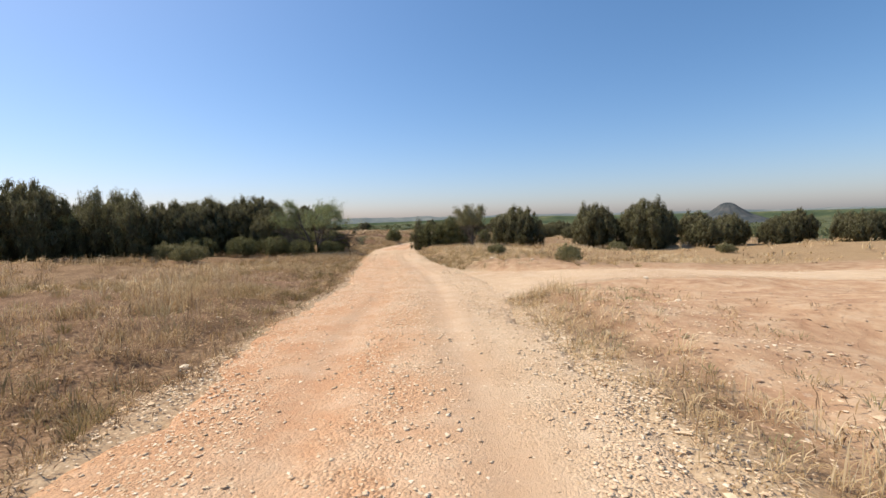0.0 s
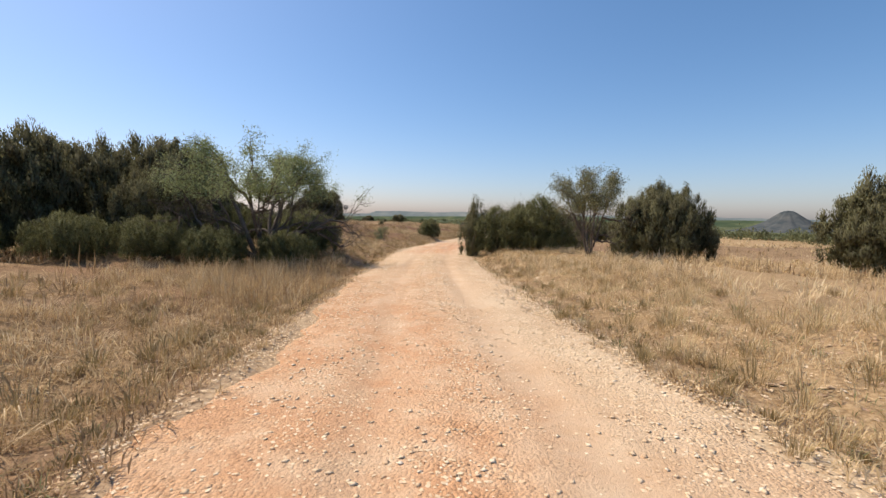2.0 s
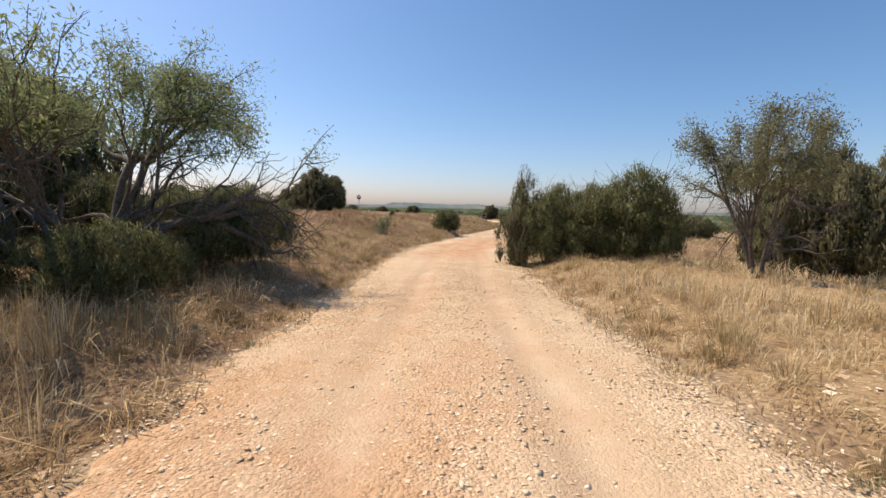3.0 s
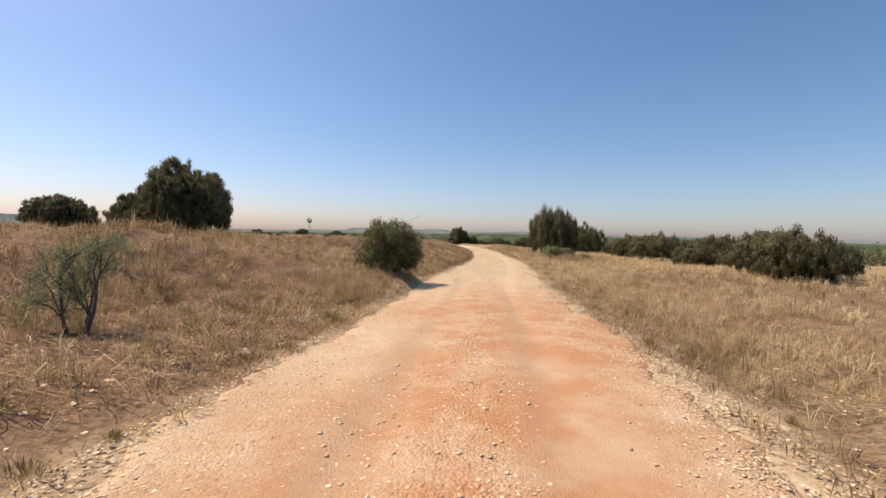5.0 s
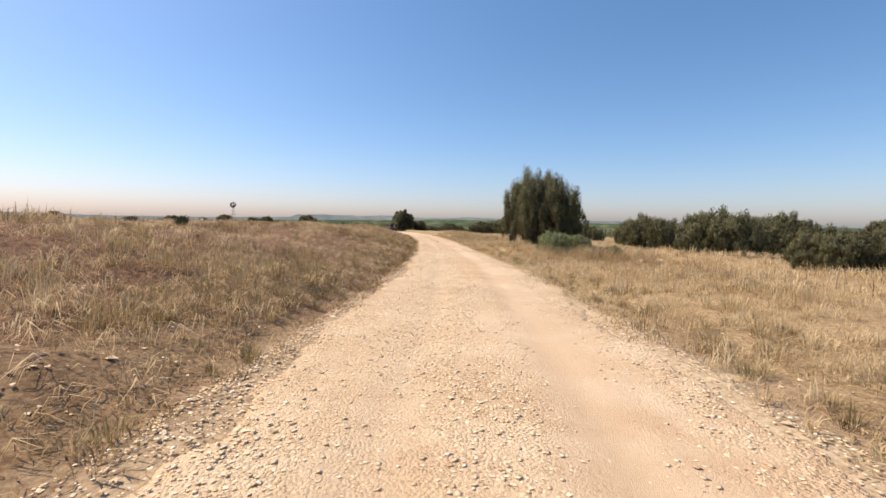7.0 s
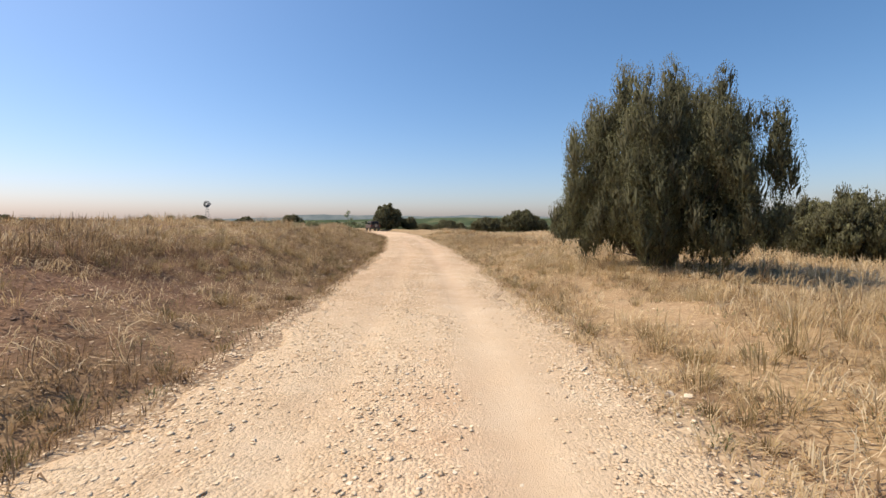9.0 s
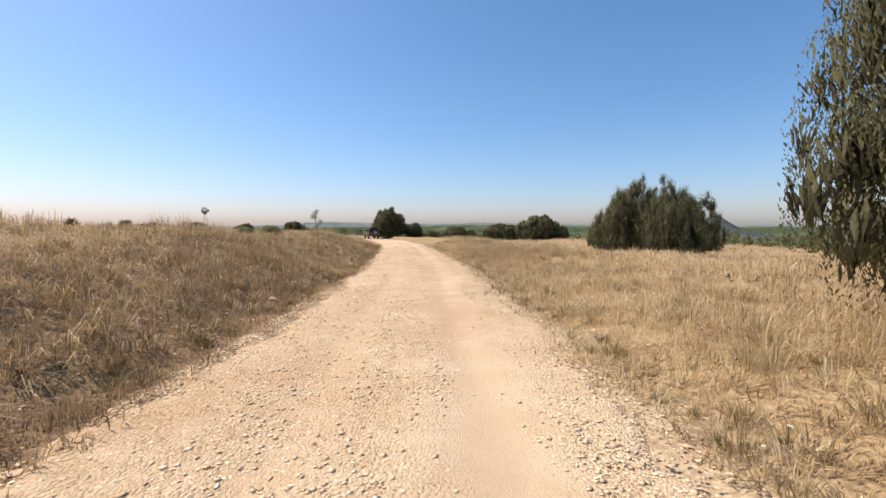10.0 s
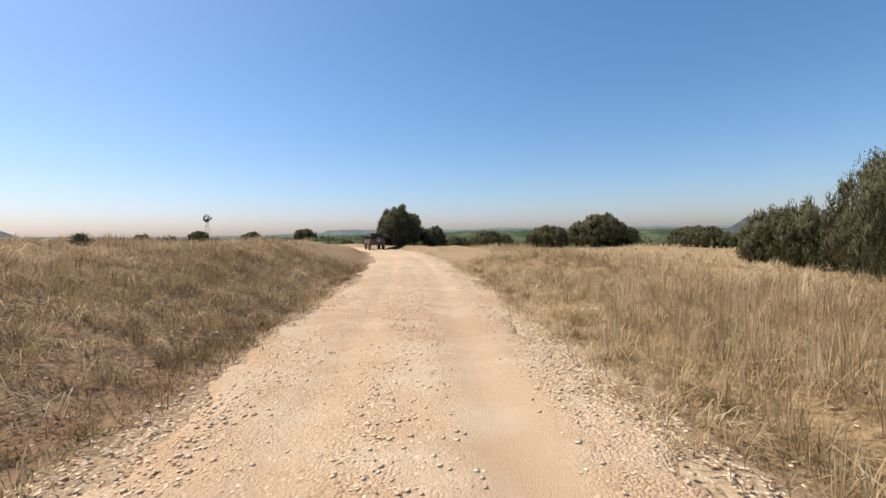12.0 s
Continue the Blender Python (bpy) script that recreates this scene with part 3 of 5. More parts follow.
def crown_mesh(name, lobes, count, length, width, mat, r, up=1.0, hollow=0.74, plumes=30, inner=0.2):
    """Leaves over a set of lobes (centre, radii), denser and lighter towards each lobe's skin, round plumes whose
    darker tint paints the shade of its inside.
    """
    lobes = np.array(lobes, float)
    size = (lobes[:, 3] * lobes[:, 4] * lobes[:, 5]) ** (2 / 3) * lobes[:, 6]
    pick = r.choice(len(lobes), count, p=size / size.sum())
    dirs = r.normal(size=(count, 3))
    dirs /= np.linalg.norm(dirs, axis=1, keepdims=True)
    depth = hollow + (1.02 - hollow) * r.uniform(0, 1, count) ** 0.5
    depth *= 1 + 0.06 * np.sin(dirs[:, 0] * 7 + pick) * np.sin(dirs[:, 2] * 8 + pick * 2.1)
    pts = lobes[pick, :3] + dirs * lobes[pick, 3:6] * depth[:, None]
    axes = dirs * 0.4 + [0, 0, up] + r.normal(size=(count, 3)) * 0.36
    middle = np.average(lobes[:, :3], axis=0, weights=size)
    outward = (pts - middle) / (np.abs(lobes[:, :3] - middle).max(axis=0) + 0.3)
    facing = 0.75 * dirs + 0.55 * outward + 0.35 * r.normal(size=(count, 3))
    facing /= np.linalg.norm(facing, axis=1, keepdims=True)
    v, f = sprays(pts, axes, length, width, r, facing)
    # tint darkens away from the skin: the crown's inner shade, put into colour
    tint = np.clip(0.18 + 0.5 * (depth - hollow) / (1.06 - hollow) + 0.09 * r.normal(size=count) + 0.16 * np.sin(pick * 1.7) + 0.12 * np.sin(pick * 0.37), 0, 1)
    # inside each lobe, long plumes side by side, tinted darker in place of shade
    own = np.repeat(np.arange(len(lobes)), np.maximum(4, plumes * np.minimum(1, lobes[:, 6])).astype(int))
    n = len(own)
    q = r.normal(size=(n, 3))
    q /= np.linalg.norm(q, axis=1, keepdims=True)
    inside = lobes[own, :3] + q * lobes[own, 3:6] * r.uniform(0.15, 0.72, (n, 1))
    shade = q + 0.8 * (inside - middle) / (np.abs(lobes[:, :3] - middle).max(axis=0) + 0.3) + 0.4 * r.normal(size=(n, 3))
    shade /= np.linalg.norm(shade, axis=1, keepdims=True)
    girth = np.minimum(lobes[own, 3], 2.0 * np.median(lobes[:, 3]))
    v, f = joined([(v, f), sprays(inside, q * 0.4 + [0, 0, up] + 0.2 * r.normal(size=(n, 3)), girth * 0.95, girth * 0.2, r, shade)])
    facing = np.repeat(np.concatenate([facing, shade]), 4, axis=0)
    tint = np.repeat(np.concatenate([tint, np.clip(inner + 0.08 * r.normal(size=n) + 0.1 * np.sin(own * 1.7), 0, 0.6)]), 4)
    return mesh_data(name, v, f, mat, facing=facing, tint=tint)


def clump_lobes(h, w, r, columns, skirt=0.1, dome=0.42, grain=1.0, flame=1.8, tip=3.0):
    """Upright columns, tallest towards the middle, each set round with small flame-shaped clumps over a looser core."""
    out = []
    cr = 0.085 * h ** 0.75 * grain
    for k in range(columns):
        a, q = k * 2.4 + r.uniform(-0.4, 0.4), math.sqrt((k + 0.5) / columns) * 0.76
        x, y = w / 2 * q * math.cos(a), w / 2 * q * math.sin(a)
        top = h * (1 - dome * q**2.2) * r.uniform(0.82, 1.0)
        rad = 0.5 * w / math.sqrt(columns) * r.uniform(0.85, 1.25)
        low = h * skirt * r.uniform(0.6, 1.4) + 0.13 * h * q**3
        out.append((x, y, (low + top) / 2, rad * 0.8, rad * 0.8, (top - low) * 0.47, 0.35))
        z = low + cr
        while z < top:
            p = (z - low) / (top - low)
            ring = rad * min(1.0, 0.6 + 1.6 * p) * math.sqrt(max(0.0, 1 - p**tip)) + 0.08 * rad
            inner = q < 0.4 and z < 0.55 * h
            for _ in range(max(2, int(6.3 * ring / (1.7 * cr)))):
                if r.uniform() < (0.85 if inner else 0.3):
                    continue
                b, c = r.uniform(0, 6.28), cr * r.uniform(0.6, 1.35)
                far = ring * r.uniform(0.62, 1.22)
                out.append((x + far * math.cos(b), y + far * math.sin(b), z + cr * r.uniform(-0.6, 0.6), c, c, c * flame * r.uniform(0.7, 1.3), 1.0))
            z += cr * flame * 0.75
        out.append((x, y, top - cr * 0.3, cr * 0.6, cr * 0.6, cr * flame * 0.9, 1.3))
    return out


def woody_mesh(name, stems, mat=BARK):
    return mesh_data(name, *joined(stems), mat, True)


def juniper(name, label, at, h, w, seed, columns=11, leaves=9000, leaf=0.17, group="junipers beside the road", skirt=0.1, category="tree", dome=0.42, grain=1.0, flame=1.8, tip=3.0):
    r = np.random.default_rng(seed)
    root = thing(name, at, label, category, group)
    stems, limbs = [], []
    for k in range(max(3, columns // 3)):
        a = k * 2.2 + r.uniform(-0.4, 0.4)
        p, _ = crooked((0.14 * math.cos(a), 0.14 * math.sin(a), -0.12), (0.3 * math.cos(a), 0.3 * math.sin(a), 1.0), h * 0.6, r, 7, 0.16)
        stems.append(tube(p, np.linspace(0.028 * h + 0.02, 0.015, len(p)), 7))
        for _ in range(4):
            q = p[r.integers(1, 6)]
            c = a + r.uniform(-1.2, 1.2)
            s, _ = crooked(q, (math.cos(c), math.sin(c), r.uniform(0.0, 0.7)), w * r.uniform(0.08, 0.18), r, 5, 0.2)
            limbs.append(tube(s, np.linspace(0.011 * h, 0.006, len(s)), 5))
    for s in stems:
        part_of(root, "stem", woody_mesh("juniper_stem", [s]), "twisted shreddy grey-brown stem")
    tagged(part_of(root, "branch_mass", woody_mesh("juniper_branches", limbs)), kind="stuff")
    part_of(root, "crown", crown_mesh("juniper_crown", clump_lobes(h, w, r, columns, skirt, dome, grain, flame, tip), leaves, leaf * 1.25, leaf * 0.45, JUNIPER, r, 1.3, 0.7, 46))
    return root


def mesquite(name, label, at, h, w, seed, leaves=9000, bare=0.25, group="", leaf_mat=MESQUITE, lean=(0.0, 0.0), droop=0.5, stems=5):
    """Several crooked stems that fork again and again into thin twigs, with feathery drooping leaves."""
    r = np.random.default_rng(seed)
    root = thing(name, at, label, "tree", group)
    trunk, limbs, twigs, tips = [], [], [], []
    for k in range(stems):
        a = k * 6.283 / stems + r.uniform(-0.5, 0.5)
        d0 = np.array([math.cos(a) * 0.5 * w / h + lean[0], math.sin(a) * 0.5 * w / h + lean[1], 1.0])
        p, d = crooked((0.1 * math.cos(a), 0.1 * math.sin(a), -0.1), d0, h * 0.42, r, 6, 0.13)
        trunk.append(tube(p, np.linspace(0.022 * h, 0.013 * h, len(p)), 6))
        level = [(p[-1], d, 0.012 * h, h * 0.33), (p[3], d + r.normal(size=3) * 0.5, 0.009 * h, h * 0.3)]
        for depth in range(3):
            nxt = []
            for q, dd, rad, ln in level:
                for _ in range(3):
                    out = np.array([q[0], q[1], 0]) / (np.linalg.norm(q[:2]) + 0.3)
                    s, e = crooked(q, dd + r.normal(size=3) * 0.5 + out * 0.5 * w / h + [0, 0, 0.26 - 0.24 * depth], ln * r.uniform(0.7, 1.15), r, 5, 0.2)
                    (limbs if depth == 0 else twigs).append(tube(s, np.linspace(rad, rad * 0.5, len(s)) * (1.0, 0.75, 0.6)[depth], 5 if depth < 1 else 3))
                    nxt.append((s[-1], e, rad * 0.5, ln * 0.66))
                    nxt.append((s[3], e + r.normal(size=3) * 0.6, rad * 0.45, ln * 0.55)) if depth < 2 else None
                    if depth >= 1:
                        tips.append(s)
            level = nxt
    ends = np.concatenate(tips)
    fit = np.array([w / 2 / np.percentile(np.hypot(ends[:, 0], ends[:, 1]), 96)] * 2 + [h / np.percentile(ends[:, 2], 99)])

    def fitted(v):
        v = v * fit
        v[:, 2] = np.where(v[:, 2] > 0.8 * h, 0.8 * h + (v[:, 2] - 0.8 * h) * 0.55, v[:, 2]) * 1.06
        return v

    trunk, limbs, twigs = ([(fitted(v), f) for v, f in some] for some in (trunk, limbs, twigs))
    tips = [fitted(s) for s in tips]
    for s in trunk:
        part_of(root, "stem", woody_mesh("mesquite_stem", [s]), "crooked dark stem")
    for s in limbs:
        part_of(root, "limb", woody_mesh("mesquite_limb", [s]))
    tagged(part_of(root, "twig_mass", woody_mesh("mesquite_twigs", twigs)), kind="stuff")
    leafy = [s for s in tips if r.uniform() > bare and s[:, 2].mean() > (0.55 * h if h > 2.5 else 0)]
    pick = r.integers(0, len(leafy), leaves)
    seg = r.uniform(0.6, 4.99, leaves)
    base = np.array([leafy[k][int(s)] * (1 - s % 1) + leafy[k][int(s) + 1] * (s % 1) for k, s in zip(pick, seg)])
    pts = base + r.normal(size=(leaves, 3)) * 0.085 * h / 3 - np.array([0, 0, 0.05]) * r.uniform(0, 1, (leaves, 1))
    axes = r.normal(size=(leaves, 3)) - [0, 0, droop]
    v, f = sprays(pts, axes, 0.035 * h ** 0.5 + 0.02, 0.012 + 0.003 * h, r)
    part_of(root, "foliage", mesh_data("mesquite_foliage", v, f, leaf_mat, tint=np.repeat(np.clip(0.5 + 0.22 * r.normal(size=leaves), 0, 1), 4)))
    return root


def shrub(name, label, at, h, w, seed, mat=SHRUB, leaves=4000, leaf=0.10, lobes=9, group="", slim=0.4, up=0.7, stems=9, grain=1.0):
    r = np.random.default_rng(seed)
    root = thing(name, at, label, "shrub", group)
    wood = []
    for k in range(stems):
        a = r.uniform(0, 6.28)
        p, _ = crooked((0.08 * math.cos(a), 0.08 * math.sin(a), -0.08), (0.42 * w / h * math.cos(a), 0.42 * w / h * math.sin(a), 1.0), h * r.uniform(0.6, 0.85), r, 6, 0.12)
        wood.append(tube(p, np.linspace(0.012 + 0.008 * h, 0.004, len(p)), 4))
    for k in range(stems * 2):
        a, q = r.uniform(0, 6.28), r.uniform(0.25, 0.8)
        start = (0.4 * w * q * math.cos(a), 0.4 * w * q * math.sin(a), h * r.uniform(0.45, 0.7))
        p, _ = crooked(start, (0.7 * math.cos(a), 0.7 * math.sin(a), 1.0), h * r.uniform(0.3, 0.5), r, 5, 0.16)
        wood.append(tube(p, np.linspace(0.008, 0.003, len(p)), 3))
    tagged(part_of(root, "stem_mass", woody_mesh("shrub_stems", wood)), kind="stuff")
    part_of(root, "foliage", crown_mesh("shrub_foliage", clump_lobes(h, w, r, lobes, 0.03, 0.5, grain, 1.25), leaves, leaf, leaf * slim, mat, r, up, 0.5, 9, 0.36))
    return root


def on_ground(x, y, dz=0.0):
    return Vector((x, y, float(ground_z(x, y)) + dz))


def again(ob, x, y, rz, s, label="", sz=1.0, name=""):
    """Another one of a kind, turned and sized anew."""
    c = copy_thing(ob, Matrix.LocRotScale(on_ground(x, y), Euler((0, 0, rz)), Vector((s, s, s * sz))))
    if name:
        c.name = name
    return tagged(c, label)


# junipers and mesquites west of the road
WEST = "juniper thicket west of the road"
row_a = juniper("juniper_tree", "dense dark green juniper in a thicket by the road", on_ground(-16.7, 41.8), 5.2, 5.6, 21, 13, 52000, 0.085, WEST, 0.02, grain=0.85)
row_b = juniper("juniper_tree", "broad dark juniper with bare lower limbs in a thicket", on_ground(-19.3, 38.0), 5.2, 6.1, 22, 14, 52000, 0.085, WEST, 0.08, dome=0.35, grain=0.85)
row_c = juniper("juniper_tree", "tall ragged juniper above a thicket", on_ground(-22.8, 31.5), 5.6, 5.4, 23, 8, 44000, 0.085, WEST, 0.02, dome=0.6, flame=2.8, grain=0.8)
again(row_b, -21.1, 34.9, 1.1, 0.92)
again(row_a, -26.3, 28.6, 2.3, 1.05)
again(row_c, -31.5, 27.0, 4.0, 0.95)
again(row_a, -20.0, 44.1, 3.9, 0.95)
again(row_b, -23.4, 42.9, 0.4, 0.95)
again(row_c, -14.9, 38.6, 5.0, 0.62)
again(row_a, -36.8, 28.2, 1.9, 0.95)
again(row_b, -27.7, 36.9, 1.9, 0.95)
mesquite("mesquite_tree", "spreading mesquite with feathery light green leaves beside the road", on_ground(-10.4, 38.4), 4.65, 7.4, 31, 36000, 0.2, "mesquites", stems=6)
bush_a = shrub("thicket_shrub", "dense dark green shrub at the edge of the road", on_ground(-10.6, 43.6), 2.1, 3.6, 41, SHRUB, 26000, 0.065, 15, grain=1.25)
again(bush_a, -13.4, 41.6, 1.3, 0.85, "dark green shrub under a mesquite")
again(bush_a, -12.8, 44.6, 2.9, 0.9, "dark green shrub under a mesquite")
again(bush_a, -14.4, 39.6, 4.2, 0.8, "dark green shrub under a mesquite")
again(bush_a, -9.0, 37.4, 0.6, 0.62, "low dark green shrub under a mesquite")
again(bush_a, -11.2, 36.6, 2.2, 0.72, "low dark green shrub under a mesquite")
again(bush_a, -13.3, 36.4, 4.9, 0.8, "low dark green shrub under a mesquite")
again(bush_a, -15.6, 35.4, 3.3, 0.8, "dark green shrub before a juniper thicket")
again(bush_a, -18.2, 33.6, 1.0, 0.8, "dark green shrub before a juniper thicket")
again(bush_a, -9.3, 40.4, 5.3, 0.8, "dark green shrub under a mesquite")
grey_a = shrub("grey_shrub", "rounded grey-green shrub in dry grass", on_ground(-16.5, 29.3), 1.3, 2.1, 42, GREY_SHRUB, 13000, 0.06, 9)
again(grey_a, -18.5, 30.6, 2.0, 1.0)
mesquite("mesquite_tree", "bushy green mesquite before a juniper thicket", on_ground(-24.5, 30.3), 3.6, 4.35, 38, 16000, 0.05, "mesquites", stems=5)

# junipers, mesquite and shrubs east of the road
juniper("juniper_tree", "dark round juniper standing in dry grass", on_ground(9.0, 48.0), 5.0, 5.7, 24, 16, 80000, 0.075, "junipers east of the road", 0.03, dome=0.45)
mesquite("mesquite_tree", "thin grey mesquite with sparse leaves beside a juniper", on_ground(3.6, 42.8), 4.1, 3.6, 36, 20000, 0.15, "mesquites", GREY_SHRUB, stems=5)
east_a = juniper("juniper_tree", "dark bushy juniper in the pasture", on_ground(14.8, 40.3), 3.9, 4.2, 25, 11, 42000, 0.08, "junipers east of the road", 0.03)
again(east_a, 19.0, 39.2, 2.2, 1.12)
again(east_a, 21.0, 41.0, 4.0, 1.0)
again(east_a, 26.5, 43.5, 5.2, 0.85)
for x, y, rz, size in ((24.2, 38.6, 0.4, 0.62), (27.6, 40.2, 1.5, 0.7), (30.6, 38.4, 2.6, 0.64), (33.6, 39.6, 3.7, 0.72), (36.8, 37.2, 4.8, 0.6), (39.6, 38.8, 5.9, 0.7), (43.0, 36.6, 0.9, 0.66), (46.5, 38.0, 2.0, 0.72), (30.2, 44.6, 3.1, 0.8), (36.0, 44.0, 4.2, 0.78), (42.0, 43.4, 5.3, 0.8), (48.5, 42.6, 0.1, 0.8)):
    again(east_a, x, y, rz, size, "low dark juniper in a belt of brush")
juniper("juniper_shrub", "small pointed juniper at the road edge", on_ground(-1.85, 47.6), 3.3, 1.5, 26, 5, 24000, 0.045, "shrubs along the east edge", 0.03, category="shrub", dome=0.7, flame=2.4)
bush_b = shrub("thorn_shrub", "brushy dull green thorn shrub along the road", on_ground(-0.7, 47.4), 3.1, 2.7, 43, SHRUB, 34000, 0.05, 9, "shrubs along the east edge", stems=16)
again(bush_b, 0.6, 46.8, 1.7, 0.95)
again(bush_b, 1.9, 46.3, 3.0, 1.12)
again(bush_b, 1.4, 48.6, 5.0, 1.0)
again(bush_b, 3.4, 49.4, 2.0, 0.85)
again(bush_b, 6.2, 55.5, 0.4, 0.8)
again(grey_a, 6.5, 20.8, 0.5, 0.62, "grey-green bush in bare reddish soil", 1.15)
again(grey_a, 15.6, 36.9, 0.9, 0.75, "grey-green bush at the foot of a juniper")
again(grey_a, 3.9, 27.2, 2.6, 0.55, "small grey-green bush in dry grass")
again(grey_a, 21.3, 31.4, 1.6, 0.6, "grey-green bush in bare reddish soil")

# the slope west of the road further on
broom = shrub("broom_bush", "airy bright grey-green bush among tall grass", on_ground(6.2, 99.4), 1.4, 2.1, 45, BROOM, 12000, 0.15, 9, "brooms in the grass", 0.07, 1.8, 26, 0.9)
oak = juniper("live_oak", "round-headed dark oak on the grassy slope", on_ground(-25.8, 89.0), 6.0, 7.0, 27, 15, 60000, 0.12, "trees on the western slope", 0.04, dome=0.55, grain=1.15, flame=1.1)
far_oak = juniper("live_oak", "low spreading dark tree on the skyline", on_ground(-46.7, 101.1), 4.0, 6.6, 37, 12, 9000, 0.26, "trees on the western slope", 0.04, grain=1.2, flame=1.1)
again(oak, -30.4, 90.0, 2.0, 0.55, "low dark tree on the grassy slope")
again(far_oak, -53.6, 97.4, 1.2, 0.9)
again(far_oak, -41.9, 115.0, 4.1, 0.7)
mesquite("mesquite_sapling", "thin bright green mesquite sapling in the grass", on_ground(-10.1, 60.6), 1.55, 1.8, 33, 4200, 0.05, "", BROOM, stems=3)
shrub("roadside_bush", "large dark green bush leaning over the road edge", on_ground(-6.65, 70.7), 2.35, 2.65, 44, SHRUB, 44000, 0.045, 13, "", 0.42, 0.5, 10)


def sapling(name, at, h, seed):
    """A thin leaning stem, bare below, with a few drooping tufts of leaves towards its top."""
    r = np.random.default_rng(seed)
    root = thing(name, at, "thin leaning sapling with drooping leaf tufts on a bank", "tree")
    p, _ = crooked((0, 0, -0.06), (-0.08, 0.0, 1.0), h, r, 9, 0.07)
    part_of(root, "stem", woody_mesh("sapling_stem", [tube(p, np.linspace(0.02, 0.006, len(p)), 6)]))
    ends, shoots = [p[-1], p[-2]], []
    for k, a in ((1, 0.4), (2, 2.8), (6, 0.2), (7, 3.4), (5, 1.7), (8, 5.0)):
        q, _ = crooked(p[k], (0.7 * math.cos(a), 0.7 * math.sin(a), 1.0), h * (0.17 if k > 2 else 0.26), r, 5, 0.15)
        shoots.append(tube(q, np.linspace(0.008, 0.003, len(q)), 4))
        ends += [q[-1], q[-2]] if k > 2 else []
    for q in shoots:
        part_of(root, "shoot", woody_mesh("sapling_shoot", [q]))
    n = 90
    pts = np.repeat(np.array(ends), n, axis=0) + r.normal(size=(n * len(ends), 3)) * [0.065, 0.065, 0.07]
    v, f = sprays(pts, r.normal(size=pts.shape) - [0, 0, 0.6], 0.06, 0.018, r)
    part_of(root, "foliage", mesh_data("sapling_foliage", v, f, MESQUITE, tint=np.repeat(np.clip(0.4 + 0.2 * r.normal(size=len(pts)), 0, 1), 4)))
    return root


sapling("sapling", on_ground(-3.1, 128.4), 2.1, 34)
again(broom, -6.3, 131.2, 0.0, 0.5, "small grey-green bush on the road bank")
again(broom, -7.4, 130.6, 2.0, 0.36, "small grey-green bush on the road bank")



def yucca(name, at, seed, size=0.8):
    r = np.random.default_rng(seed)
    root = thing(name, at, "spiky grey-green yucca in dry grass", "yucca", "yuccas on the western slope")
    for k in range(3):
        c = np.array([r.uniform(-0.25, 0.25), r.uniform(-0.25, 0.25), 0.12 * k]) * size
        n = 60
        d = r.normal(size=(n, 3)) + [0, 0, 1.0]
        d[:, 2] = np.abs(d[:, 2])
        d /= np.linalg.norm(d, axis=1, keepdims=True)
        v, f = sprays(c + d * size * 0.32, d, size * 0.62, 0.05, r)
        part_of(root, "rosette", mesh_data("yucca_rosette", v, f, YUCCA, tint=np.repeat(r.uniform(0.2, 0.9, n), 4)))
    return root


spiky = yucca("yucca", on_ground(-15.4, 136.6), 51, 0.95)
for x, y, s in ((-28.5, 155.2, 1.3), (-21.1, 114.8, 1.2), (-30.6, 107.7, 1.2), (-28.9, 106.2, 0.8), (-13.5, 146.5, 0.8), (-34.0, 129.9, 1.1), (-23.4, 140.4, 0.9), (-41.3, 143.2, 1.1), (-17.2, 159.9, 0.9)):
    again(spiky, x, y, x, s)

# the big juniper and the trees of the eastern pasture
juniper("big_juniper", "large many-plumed dark green juniper standing in dry grass", on_ground(8.95, 109.7), 6.4, 6.85, 28, 19, 230000, 0.05, "junipers east of the road", 0.13, dome=0.36, grain=0.8, flame=2.6, tip=1.7)
again(broom, 7.9, 100.2, 2.0, 0.8)
again(broom, 9.4, 98.6, 4.0, 0.5, "low grey-green bush among tall grass")
pasture = juniper("juniper_tree", "dark green juniper in a belt across the pasture", on_ground(14.4, 78.5), 2.75, 4.8, 29, 11, 32000, 0.095, "juniper belt east of the road", 0.03)
for x, y, rz, s in ((18.3, 101.4, 0.6, 1.15), (20.2, 113.1, 2.0, 1.15), (17.4, 93.3, 3.3, 0.75), (20.0, 91.8, 4.4, 0.72), (23.2, 90.8, 1.5, 0.8), (18.7, 81.4, 5.5, 0.9), (21.3, 85.7, 2.7, 0.85),
                    (24.5, 103.5, 5.1, 1.1), (27.6, 97.8, 0.9, 1.0), (23.3, 119.0, 3.7, 1.1), (28.1, 124.3, 2.4, 1.1), (31.2, 111.3, 5.8, 1.15), (35.5, 119.8, 1.1, 1.1), (24.8, 77.4, 2.2, 0.9), (29.5, 83.5, 3.9, 1.0)):
    again(pasture, x, y, rz, s)
juniper("wide_juniper", "wide dark green juniper clump in golden grass", on_ground(21.8, 140.9), 6.6, 10.6, 35, 18, 110000, 0.07, "junipers east of the road", 0.05, dome=0.6, grain=0.8, flame=2.5, tip=1.7)
again(pasture, 24.6, 152.0, 0.3, 1.25, "tall dark juniper at the edge of golden grass", 1.2)
again(pasture, 31.5, 149.2, 1.9, 0.9)
